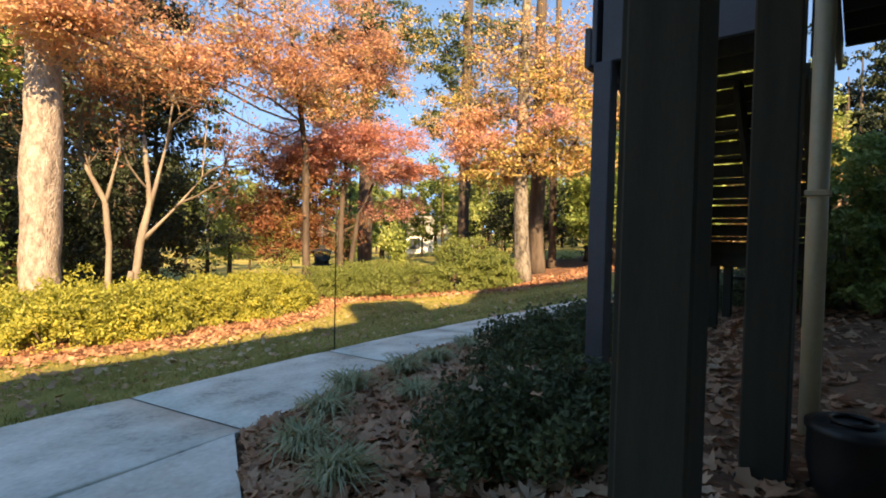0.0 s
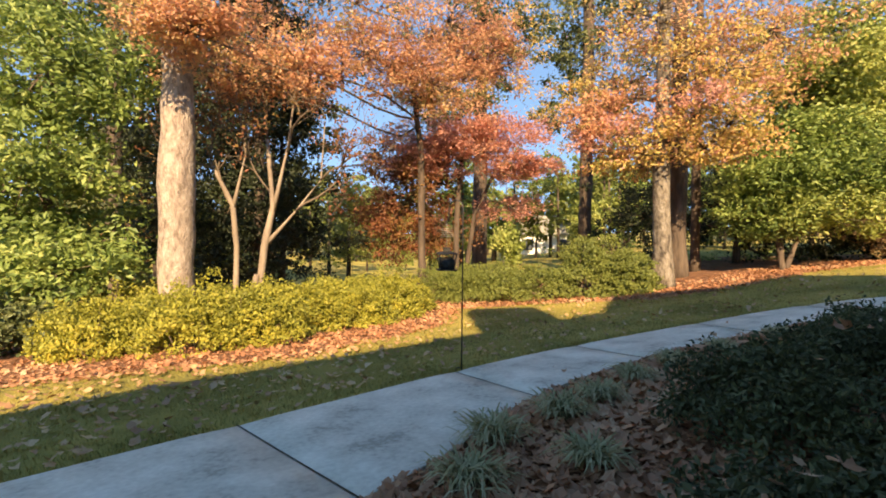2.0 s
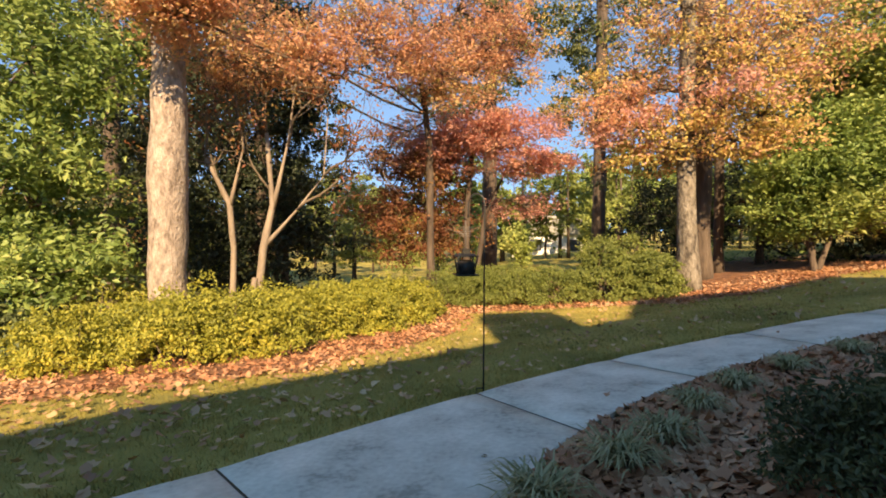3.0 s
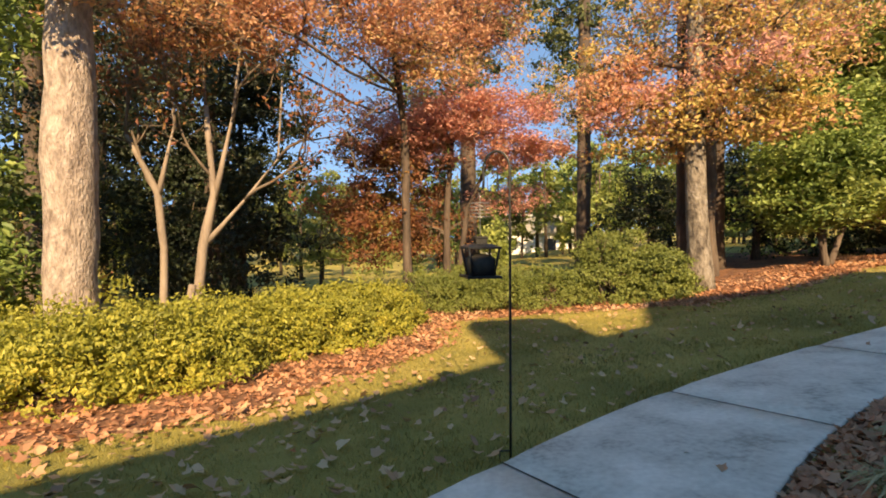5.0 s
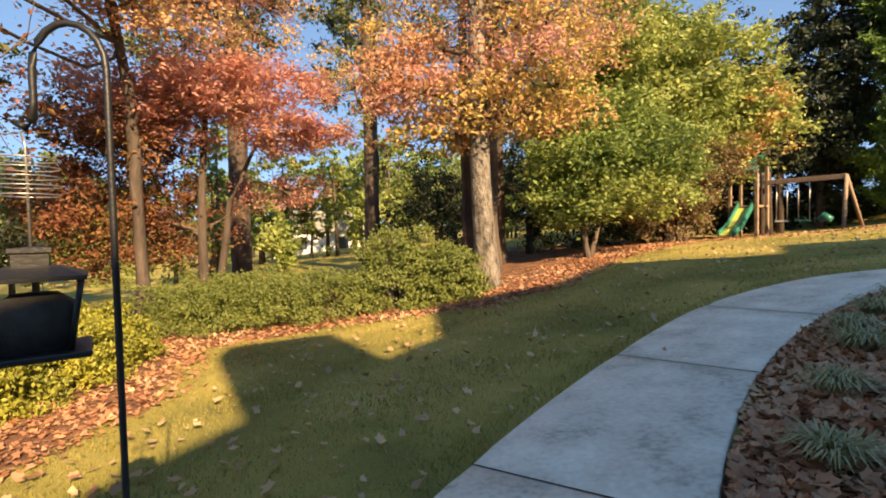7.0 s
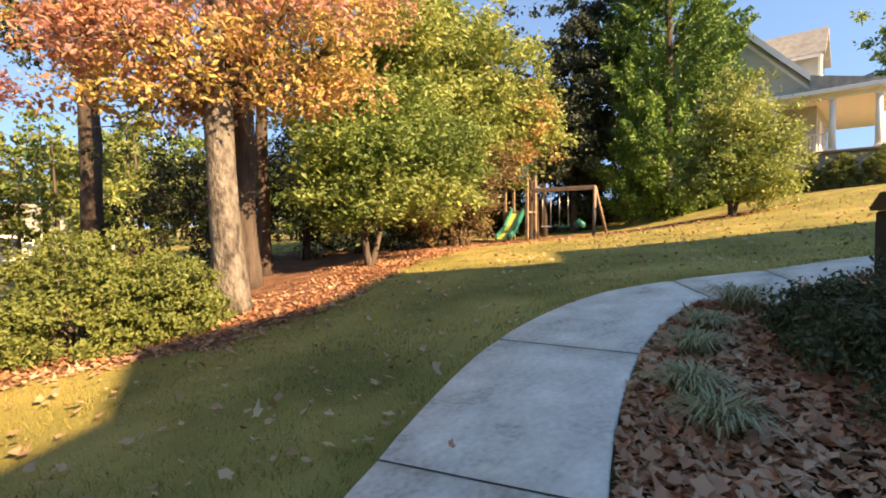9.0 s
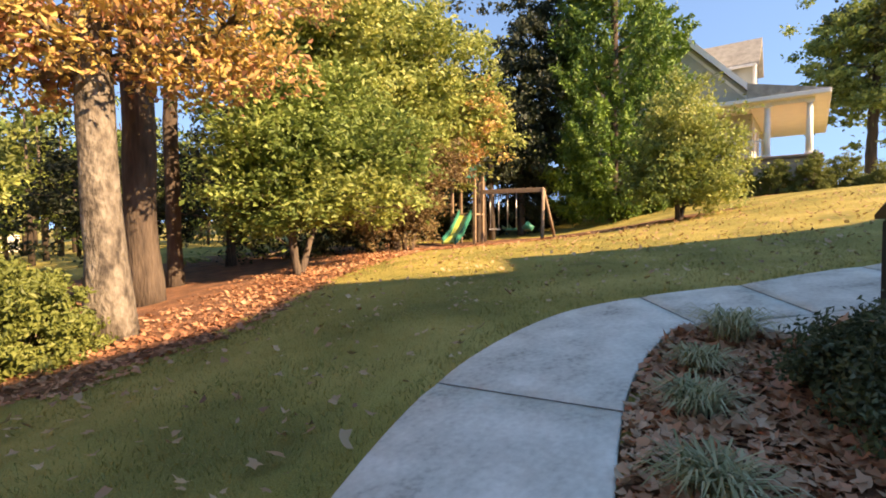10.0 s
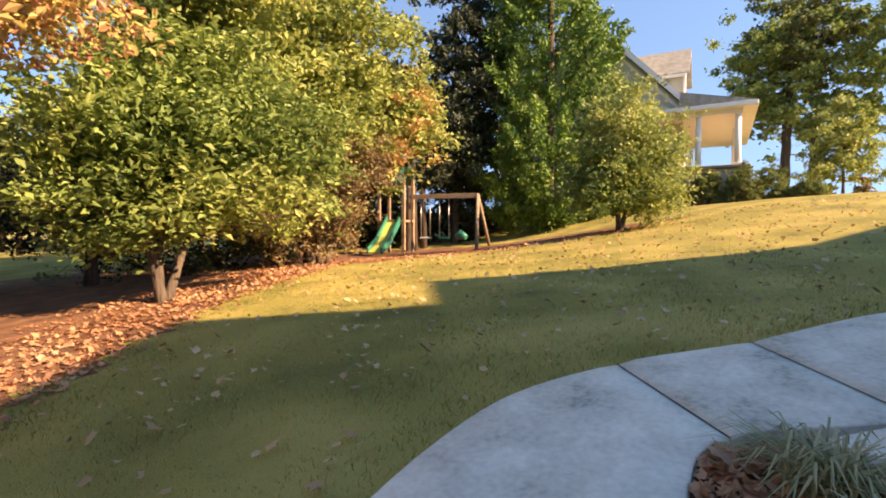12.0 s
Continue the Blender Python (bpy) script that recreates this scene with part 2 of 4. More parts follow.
def extrude_profile(profile, y0, y1):
    """A solid from an outline in x and z, drawn out from y0 to y1."""
    bm = bmesh.new()
    a = [bm.verts.new((x, y0, z)) for x, z in profile]
    b = [bm.verts.new((x, y1, z)) for x, z in profile]
    bm.faces.new(a)
    bm.faces.new(b[::-1])
    for i in range(len(a)):
        j = (i + 1) % len(a)
        bm.faces.new((a[j], a[i], b[i], b[j]))
    bmesh.ops.recalc_face_normals(bm, faces=bm.faces)
    return bm


rng = np.random.default_rng(7)


def unit(n):
    v = rng.normal(size=(n, 3))
    return v / np.linalg.norm(v, axis=1, keepdims=True)


def leaf_cloud(centres, size, mat, name, slim=0.55, flat=0.0, droop=0.0, fold=0.15):
    """Many small folded leaf blades, one at each centre."""
    n = len(centres)
    d = unit(n)
    d[:, 2] = d[:, 2] * (1 - flat) - droop
    d /= np.linalg.norm(d, axis=1, keepdims=True)
    o = unit(n)
    if flat:
        o[:, 2] += flat * 2.5
    s = np.cross(d, o)
    s /= np.linalg.norm(s, axis=1, keepdims=True) + 1e-9
    nn = np.cross(s, d)
    L = (size * rng.uniform(0.65, 1.3, n))[:, None]
    v = np.empty((n, 4, 3))
    v[:, 0] = centres - d * L * 0.5
    v[:, 1] = centres + s * L * slim * 0.5 + nn * L * fold
    v[:, 2] = centres + d * L * 0.5
    v[:, 3] = centres - s * L * slim * 0.5 + nn * L * fold
    f = np.arange(n * 4).reshape(n, 4)
    return raw_mesh(name, v.reshape(-1, 3), f, mat)


def clump_points(c, r, clumps, per, tight=0.28, shell=0.4):
    """Leaf places in clumps spread through an egg of radii r round c; also gives the clumps' middles."""
    u = unit(clumps) * (shell + (1 - shell) * rng.random((clumps, 1)) ** 0.6) * (1 + 0.24 * rng.normal(size=(clumps, 1)))
    mids = np.asarray(c) + u * np.asarray(r)
    big = max(r)
    sp = np.minimum(np.asarray(r) * tight, 0.17 + 0.024 * big) * np.array([1, 1, 0.6])
    pts = np.repeat(mids, per, axis=0) + rng.normal(size=(clumps * per, 3)) * sp * rng.uniform(0.6, 1.3, (clumps * per, 1))
    return pts, mids


def limb(bm, a, b, r0, r1, bend=0.12, sides=5, steps=5):
    a, b = Vector(a), Vector(b)
    L = (b - a).length
    off = Vector(rng.normal(size=3)) * L * bend
    pts = [a.lerp(b, t) + off * math.sin(math.pi * t) + Vector((0, 0, -0.06 * L * math.sin(math.pi * t))) + Vector(rng.normal(size=3)) * L * 0.018 * (0 < t < 1) for t in [i / steps for i in range(steps + 1)]]
    tube(pts, [r0 + (r1 - r0) * i / steps for i in range(steps + 1)], sides, bm)
    return pts


def tree(name, base, stems, bark, crowns, label, category="tree", group="", twigs=0.014):
    """A tree. stems: lists of (x, y, z, radius) from the root up. crowns: (mat, middle, radii, clumps, leaves each, leaf size, flat)."""
    t = thing(name, base, label, category, group)
    inv = Vector(base)
    joints = []
    for stem in stems:
        x, y, z, r = stem[0]
        if z < base[2] + 0.3:
            stem = [(x, y, min(z, lz(x, y) - 0.15), r), *stem[1:]]
        bm = bmesh.new()
        pts, rad = [], []
        for (x0, y0, z0, r0), (x1, y1, z1, r1) in zip(stem, stem[1:]):
            k = max(3, int((z1 - z0) / 0.5))
            for i in range(k):
                q = i / k
                pts.append(Vector((x0 + (x1 - x0) * q, y0 + (y1 - y0) * q, z0 + (z1 - z0) * q)) - inv + Vector((*rng.normal(size=2), 0)) * r0 * 0.045)
                rad.append((r0 + (r1 - r0) * q) * (1 + 0.05 * rng.normal()))
        x, y, z, r = stem[-1]
        pts.append(Vector((x, y, z)) - inv)
        rad.append(r)
        rad[0] *= 1.25
        rad[1] *= 1.12
        tube(pts, rad, 14, bm)
        part("trunk", bm, bark, t)
        joints += [(p, rr) for p, rr in zip(pts, rad) if p.z > 0.25 * pts[-1].z]
    bm = bmesh.new()
    for mat, mid, radii, clumps, per, size, flat in crowns:
        pts, mids = clump_points(np.asarray(mid) - np.asarray(base), radii, clumps, per)
        child("crown", leaf_cloud(pts, size, mat, "crown", flat=flat), t)
        c = Vector(mid) - inv
        lower = [j for j in joints if j[0].z < c.z + 0.3] or joints
        root, rr = min(lower, key=lambda j: (j[0] - c).length + 0.4 * abs(j[0].z - c.z + 0.8))
        main = limb(bm, root, c, max(min(rr * 0.45, 0.09), twigs * 2), twigs * 1.6)
        for m in mids[:60]:
            near = min(main[1:], key=lambda q: (q - Vector(m)).length)
            limb(bm, near, m, twigs, 0.004, 0.1, 4, 3)
    if crowns:
        tagged(part("bough", bm, M_TWIG, t), kind="stuff")
    return t


def ramify(bm, p, d, length, r, level, tips):
    """Branches that fork upwards and outwards, again and again."""
    p, d = Vector(p), Vector(d).normalized()
    pts = [p]
    for k in range(4):
        d = (d + Vector(rng.normal(size=3)) * 0.16 + Vector((0, 0, 0.04))).normalized()
        pts.append(pts[-1] + d * length / 4)
    tube(pts, [r, r * 0.9, r * 0.8, r * 0.72, r * 0.62], 5, bm)
    tips.append(pts[-1])
    if level == 0:
        return
    for k in range(3 if level > 1 else 4):
        q = pts[rng.integers(2, 5)]
        ramify(bm, q, d + Vector(rng.normal(size=3)) * 0.62, length * rng.uniform(0.55, 0.85), r * 0.58, level - 1, tips)


def shrub(name, at, radii, mat, label, clumps, per, size, group="", category="shrub", lift=0.1, core=None, flat=0.0):
    """A rounded shrub: short stems and a shell of leaf clumps that reaches down to the ground."""
    z = lz(at[0], at[1])
    t = thing(name, (at[0], at[1], z), label, category, group)
    rx, ry, rz = radii
    u = unit(clumps)
    u[:, 2] = np.abs(u[:, 2]) * 1.0 - 0.15 * rng.random(clumps)
    k = 0.55 + 0.45 * rng.random((clumps, 1)) + 0.06 * rng.normal(size=(clumps, 1))
    mids = u * k * np.array([rx, ry, rz])
    mids[:, 2] += lift
    mids[:, 2] = np.maximum(mids[:, 2], 0.06)
    pts = np.repeat(mids, per, axis=0) + rng.normal(size=(clumps * per, 3)) * np.array([0.07, 0.07, 0.05]) * max(0.75, min(rx, 2.0))
    pts[:, 2] = np.maximum(pts[:, 2], 0.02)
    child("foliage", leaf_cloud(pts, size, mat, "foliage", flat=flat), t)
    bm = bmesh.new()
    for m in mids[:26]:
        limb(bm, (0.25 * m[0] * rng.random(), 0.25 * m[1] * rng.random(), -0.05), m, 0.014 + 0.006 * rx, 0.004, 0.08, 4, 3)
    tagged(part("stem", bm, M_TWIG, t), kind="stuff")
    return t

# ---------- ground ----------
BED_EDGE = [(-40, -14), (-14, 2.2), (-9, 4.6), (-6.8, 5.7), (-4, 7.5), (-2.8, 11.1), (-3.1, 14.1), (-0.7, 14.3), (1.9, 13.5), (3.5, 14.0), (6.5, 16.5),
            (12, 20), (15.5, 18.2), (18.5, 15.6), (22.5, 12.6), (26, 10.4), (32, 8.6), (60, 8)]
LEFT = [(-9.5, -2.6), (-5.1, 1.95), (-2.9, 4.55), (-1.48, 6.42), (-0.13, 7.9), (1.77, 9.36), (3.72, 10.42), (5.5, 10.68), (6.6, 10.22), (7.45, 9.48), (8.7, 8.6), (11, 6.5), (14, 3.5)]
RIGHT = [(-7.8, -4.2), (-3.6, 0.85), (-1.39, 3.45), (-0.55, 5.35), (0.6, 6.85), (2.2, 8.17), (3.95, 9.08), (5.15, 9.4), (5.8, 9.35), (6.4, 8.6), (7.6, 7.6), (10, 5.6), (13, 2.5)]
JOINTS = [0, 1, 2, 3, 4, 5, 6, 8, 9, 10, 11, 12]


def along(pts, s):
    """A smooth curve through points, at the point number s."""
    i = min(max(int(s), 0), len(pts) - 2)
    q = s - i
    p = [Vector(pts[min(max(i + k, 0), len(pts) - 1)]) for k in (-1, 0, 1, 2)]
    return 0.5 * (2 * p[1] + (p[2] - p[0]) * q + (2 * p[0] - 5 * p[1] + 4 * p[2] - p[3]) * q * q + (3 * p[1] - p[0] - 3 * p[2] + p[3]) * q ** 3)


def side_of(pts, x, y):
    """Signed distance to an open line of points, positive to its left."""
    best = np.full(np.shape(x), 1e9)
    sign = np.ones(np.shape(x))
    for (ax, ay), (bx, by) in zip(pts, pts[1:]):
        dx, dy = bx - ax, by - ay
        t = np.clip(((x - ax) * dx + (y - ay) * dy) / (dx * dx + dy * dy), 0, 1)
        d = np.hypot(x - ax - t * dx, y - ay - t * dy)
        c = dx * (y - ay) - dy * (x - ax)
        near = d < best - 1e-9
        best, sign = np.where(near, d, best), np.where(near, np.sign(c), sign)
    return best * sign


RIGHT_LINE = [tuple(along(RIGHT, k / 4)) for k in range(4 * 12 + 1)]
LEFT_LINE = [tuple(along(LEFT, k / 4)) for k in range(4 * 12 + 1)]


def axis(a, b, step, far):
    near = np.arange(a, b + step / 2, step)
    out, s = [], step
    v = b
    while v < far:
        s *= 1.35
        v += s
        out.append(v)
    out2, s, v = [], step, a
    while v > -far:
        s *= 1.35
        v -= s
        out2.append(v)
    return np.concatenate([out2[::-1], near, out])


gx, gy = axis(-12, 37, 0.16, 900), axis(-4, 24, 0.16, 900)
X, Y = np.meshgrid(gx, gy)
Z = land(X, Y)
fine_noise = 0.012 * np.sin(X * 2.3 + np.sin(Y * 1.7)) * np.sin(Y * 2.9 + 0.6 * X)
inside_path = (side_of(LEFT_LINE, X, Y) < 0.25) & (side_of(RIGHT_LINE, X, Y) > -0.25)
under_patio = (side_of(RIGHT_LINE, X, Y) < 0.2) & (X > -8) & (X < 3.5) & ((Y < 1.75) | ((X < -0.9 - 0.44 * (Y - 2.42)) & (Y < 3.5)))
Z = Z + np.where(inside_path | under_patio, -0.035, fine_noise)
nx, ny = len(gx), len(gy)
idx = np.arange(nx * ny).reshape(ny, nx)
faces = np.stack([idx[:-1, :-1], idx[:-1, 1:], idx[1:, 1:], idx[1:, :-1]], -1).reshape(-1, 4)
gme = raw_mesh("ground", np.stack([X, Y, Z], -1).reshape(-1, 3), faces, M_LAWN, True)
gme.materials.append(M_MULCH)
CX, CY = (X[:-1, :-1] + X[1:, 1:]) / 2, (Y[:-1, :-1] + Y[1:, 1:]) / 2
wob = 0.18 * np.sin(CX * 3.1) * np.sin(CY * 2.7) + 0.1 * np.sin(CX * 7.7 + CY * 5.1)
bed_back = (side_of(BED_EDGE, CX, CY) + wob > 0) & (side_of(BED_EDGE, CX, CY) < 9) & (CX < 22)
bed_right = (side_of(RIGHT_LINE, CX, CY) < 0) & (side_of(RIGHT_LINE, CX, CY) > -9) & (CX > -2.5) & (CX < 12)
bed_house = ((CX - 30.5) / 3.2) ** 2 + ((CY - 12.6) / 3.4) ** 2 + wob < 1
gme.polygons.foreach_set("material_index", (bed_back | bed_right | bed_house).astype(np.int32).ravel())
tagged(new("ground", gme), "mown autumn lawn with leaf-strewn mulch beds", "lawn", kind="structure")

# concrete walk: one slab between each two joints
walkway = tagged(new("pavement"), "curved grey concrete garden walk with tooled joints", "walkway", kind="structure")
for a, b in zip(JOINTS, JOINTS[1:]):
    bm = bmesh.new()
    n = 8 * (b - a)
    tops, lows = [], []
    gap = 0.003
    for k in range(n + 1):
        s = a + (b - a) * k / n
        if k == 0:
            s += gap
        if k == n:
            s -= gap
        row, low = [], []
        l, r = along(LEFT, s), along(RIGHT, s)
        for q in (0, 0.012, 0.33, 0.67, 0.988, 1):
            p = l.lerp(r, q)
            z = lz(p.x, p.y) + 0.022 - (0.008 if q in (0, 1) else 0) - (0.012 if k in (0, n) else 0)
            row.append(bm.verts.new((p.x, p.y, z)))
            low.append(bm.verts.new((p.x, p.y, z - 0.11)) if q in (0, 1) else None)
        tops.append(row)
        lows.append(low)
    for k in range(n):
        for q in range(5):
            bm.faces.new((tops[k][q], tops[k][q + 1], tops[k + 1][q + 1], tops[k + 1][q])).smooth = True
        bm.faces.new((lows[k][0], tops[k][0], tops[k + 1][0], lows[k + 1][0]))
        bm.faces.new((tops[k][5], lows[k][5], lows[k + 1][5], tops[k + 1][5]))
    for k in (0, n):
        bm.faces.new([*tops[k], lows[k][5], lows[k][0]])
    bmesh.ops.recalc_face_normals(bm, faces=bm.faces)
    part("slab", bm, M_CONC, walkway)
for a in JOINTS[1:-1]:
    bm = bmesh.new()
    l, r = along(LEFT, a), along(RIGHT, a)
    on = (along(LEFT, a + 0.01) - along(LEFT, a - 0.01)).normalized() * 0.007
    rows = []
    for k in range(9):
        q = l.lerp(r, k / 8)
        rows.append([bm.verts.new((q.x + on.x * g, q.y + on.y * g, lz(q.x, q.y) + 0.0125)) for g in (-1, 1)])
    for u, w in zip(rows, rows[1:]):
        bm.faces.new((u[0], u[1], w[1], w[0]))
    part("joint", bm, M_DIRT, walkway, "dark dirt-filled joint")


def flat_slab(name, outline, rise, parent):
    bm = bmesh.new()
    top = [bm.verts.new((x, y, lz(x, y) + rise)) for x, y in outline]
    low = [bm.verts.new((x, y, lz(x, y) + rise - 0.25)) for x, y in outline]
    bm.faces.new(top)
    for i in range(len(top)):
        j = (i + 1) % len(top)
        bm.faces.new((top[i], low[i], low[j], top[j]))
    bmesh.ops.recalc_face_normals(bm, faces=bm.faces)
    return part(name, bm, M_CONC, parent)


side_pad = tagged(new("pavement"), "concrete pad joining the curved garden walk", "walkway", kind="structure")
bm = bmesh.new()
pad = [(5.93, 9.02), (6.4, 8.57), (7.6, 7.57), (7.3, 7.2), (6.1, 7.6), (5.72, 8.6)]
top = [bm.verts.new((x, y, lz(x, y) + 0.015)) for x, y in pad]
low = [bm.verts.new((x, y, lz(x, y) - 0.1)) for x, y in pad]
bm.faces.new(top)
for i in range(len(pad)):
    j = (i + 1) % len(pad)
    bm.faces.new((top[i], low[i], low[j], top[j]))
bmesh.ops.recalc_face_normals(bm, faces=bm.faces)
part("slab", bm, M_CONC, side_pad)

patio = tagged(new("patio"), "shaded concrete patio under the deck", "patio", kind="structure")
flat_slab("slab", [(-3.55, 0.88), (-1.42, 3.38), (-0.98, 2.42), (0.1, 1.7), (1.6, 0.6), (1.6, -2.45), (-6.2, -2.45)], 0.012, patio)
flat_slab("slab", [(2.1, 2.75), (3.3, 1.6), (3.3, -2.4), (2.2, -2.4), (1.9, 1.2)], 0.035, patio)

# ---------- the house behind the camera ----------
house = thing("house", (5, -7, 0), "tall sage-sided house with grey shingled gables", "house")
PROFILE = [(-6.0, 2.7), (-3.6, 4.3), (1.56, 7.35), (3.45, 8.38), (4.32, 8.8), (5.43, 10.4), (7.94, 10.67), (10.56, 11.9), (11.83, 10.4), (13.69, 11.4), (15.19, 9.85), (16.27, 8.9), (19.0, 8.5)]
bm = extrude_profile([(x - 5, z - 0.07) for x, z in [(-6.0, -1.2)] + PROFILE + [(19.0, -1.2)]], 4.5, -6)
part("wall", bm, M_SIDING, house)
for (x0, z0), (x1, z1) in zip(PROFILE, PROFILE[1:]):
    part("roof", extrude_profile([(x0 - 5, z0 - 0.068), (x0 - 5, z0), (x1 - 5, z1), (x1 - 5, z1 - 0.068)], 4.52, -6.02), M_SHINGLE, house)
part("chimney", box((1.62, 0.8, 5.0), (2.53 - 5, 4.1, 7.22), bevel=0.02), M_BRICK, house)

# ---------- deck, stairs and what stands under it ----------
EDGE, INTO = Vector((0.643, 0.766, 0)), Vector((0.766, -0.643, 0))
EDGE_DEG = math.degrees(math.atan2(0.766, 0.643))


def deck(name, corner, length, depth, low, high, label):
    """A deck: fascia boards, joists and floor boards, its corner at a post, its edge along EDGE."""
    d = thing(name, (corner[0], corner[1], low), label, "deck", rz=EDGE_DEG)
    h = high - low
    part("fascia", box((length, 0.04, h), (length / 2, 0.02, h / 2)), M_GREYPAINT, d, "blue-grey fascia board")
    part("fascia", box((0.04, depth - 0.05, h), (0.02, -depth / 2 - 0.02, h / 2)), M_GREYPAINT, d)
    for k in range(int(depth / 0.145)):
        part("board", box((length - 0.05, 0.143, 0.035), (length / 2 + 0.02, -0.08 - 0.145 * k, h - 0.02), bevel=0.004), M_STAIN, d)
    for k in range(1, int(length / 0.4)):
        part("joist", box((0.045, depth - 0.06, h - 0.05), (0.4 * k, -depth / 2, h / 2 - 0.02), bevel=0.003), M_STAIN, d)
    return d


small_deck = deck("deck", (1.12, 3.74), 1.55, 1.12, 2.84, 3.4, "raised timber deck landing with blue-grey fascia")
part("beam", box((1.6, 0.05, 0.3), (0.8, 0.07, 0.14)), M_GREYPAINT, small_deck, "blue-grey rim beam")
DARK_END = Vector((-1.55, -1.1, 0)) + EDGE * 4.45 + INTO * 0.32
deck("deck", (DARK_END.x, DARK_END.y), 3.5, 3.4, 3.2, 3.5, "raised timber deck beside the stairs")
deck("deck", (-1.55, -1.1), 4.4, 4.6, 3.2, 3.5, "raised timber deck over the patio")


def post(x, y, top, side, mat, label, cap=0.0):
    z = lz(x, y) - 0.05
    p = thing("deck_post", (x, y, z), label, "post", "deck posts", EDGE_DEG)
    part("shaft", box((side, side, top - z), (0, 0, (top - z) / 2), bevel=0.008), mat, p)
    part("base_plate", box((side + 0.03, side + 0.03, 0.05), (0, 0, 0.04), bevel=0.006), M_BLACK, p)
    return p


post(1.2, 3.75, 2.85, 0.14, M_GREYPAINT, "slim blue-grey deck post beside shrubs")
post(2.12, 4.86, 2.85, 0.14, M_GREYPAINT, "slim dark deck post in leaf litter")
p = post(0.62, 1.37, 3.22, 0.19, M_STAIN, "thick dark-stained deck post with trim boards")
part("trim_board", box((0.13, 0.02, 2.7), (-0.01, 0.105, 1.5), bevel=0.004), M_STAIN, p)
post(1.50, 2.24, 3.22, 0.18, M_STAIN, "dark-stained timber deck post beside the downspout")

stairs = thing("deck_stairs", (3.08, 5.72, 1.37), "dark open-riser timber stairs with landing", "stairs", rz=EDGE_DEG)
for k in range(8):
    part("tread", box((0.255, 0.93, 0.04), (-0.13 - 0.205 * k, -0.49, 0.19 * (k + 1)), bevel=0.005), M_STAIN, stairs)
    part("riser_board", box((0.03, 0.93, 0.125), (-0.03 - 0.205 * k, -0.49, 0.19 * (k + 1) - 0.1), bevel=0.004), M_STAIN, stairs)
for yy in (-0.02, -0.52, -0.98):
    part("stringer", box((2.25, 0.045, 0.24), (-0.83, yy, 0.72), (0, 42.8, 0), bevel=0.006), M_STAIN, stairs)
part("landing", box((1.0, 1.05, 0.22), (0.48, -0.5, -0.02), bevel=0.008), M_STAIN, stairs)
for xx, yy in ((0.06, -0.06), (0.9, -0.06), (0.06, -0.94), (0.9, -0.94)):
    part("leg", box((0.1, 0.1, 1.02), (xx, yy, -0.62), bevel=0.006), M_STAIN, stairs)
for k in range(3):
    part("tread", box((0.26, 0.93, 0.04), (1.1 + 0.25 * k, -0.5, -0.14 - 0.19 * k), bevel=0.005), M_STAIN, stairs)
part("handrail", box((2.3, 0.09, 0.05), (-0.83, -1.02, 1.72), (0, 42.8, 0), bevel=0.008), M_STAIN, stairs)
part("handrail", box((1.6, 0.09, 0.05), (1.1, -1.02, 0.72), (0, 30, 0), bevel=0.008), M_STAIN, stairs)
for k in range(10):
    part("baluster", box((0.04, 0.04, 1.0), (0.05 - 0.19 * k, -1.02, 0.5 + 0.176 * k), bevel=0.003), M_STAIN, stairs)

spout = thing("downspout", (1.97, 2.6, lz(1.97, 2.6)), "beige painted metal downspout with elbow", "downspout", rz=EDGE_DEG)
part("pipe", tube([(0, 0, 0.02), (0, 0, 1.2), (0, 0, 2.45)], 0.047, 12), M_BEIGE, spout)
part("elbow", tube([(0, 0, 2.44), (0, 0.01, 2.55), (-0.06, 0.05, 2.66), (-0.25, 0.15, 2.85), (-0.4, 0.22, 3.0)], [0.05, 0.055, 0.06, 0.06, 0.06], 12), M_BEIGE, spout)
part("strap", box((0.13, 0.11, 0.03), (0, 0, 1.3), bevel=0.004), M_BEIGE, spout)

lights = thing("string_lights", (1.58, 2.2, 2.62), "string of round frosted bulbs hanging by a post", "string lights")
part("cord", tube([(-0.13, 0, 0.75), (-0.05, 0.02, 0.42), (0.03, 0.03, 0.2), (0.09, 0.04, 0.05)], 0.006, 6), M_BLACK, lights)
for x, z in ((-0.02, 0.34), (0.035, 0.20), (0.07, 0.11)):
    bm = bmesh.new()
    bmesh.ops.create_uvsphere(bm, u_segments=12, v_segments=8, radius=0.03, matrix=pose(x, -0.04, z - 0.03) @ Matrix.Diagonal((1, 1, 1.15, 1)))
    b = part("bulb", bm, M_BULB, lights)
    part("socket", tube([(x, -0.02, z), (x, 0.0, z + 0.035)], 0.013, 8), M_BLACK, b)

pot = thing("fire_pot", (1.68, 1.98, lz(1.68, 1.98)), "round black metal fire pot with lid on the patio", "fire pot")
prof = [(0.0, 0.14), (0.05, 0.17), (0.2, 0.205), (0.34, 0.2), (0.36, 0.215), (0.385, 0.215), (0.4, 0.19), (0.405, 0.1), (0.39, 0.09)]
part("bowl", tube([(0, 0, z) for z, r in prof], [r for z, r in prof], 24), M_BLACK, pot)
part("rim", tube([(0.1 * math.cos(a), 0.1 * math.sin(a), 0.415) for a in [k * math.pi / 8 for k in range(17)]], 0.012, 6, cap=False), M_BLACK, pot)
for k in range(3):
    a = 2.1 * k
    part("foot", tube([(0.14 * math.cos(a), 0.14 * math.sin(a), 0.06), (0.2 * math.cos(a), 0.2 * math.sin(a), 0.0)], 0.016, 6), M_BLACK, pot)

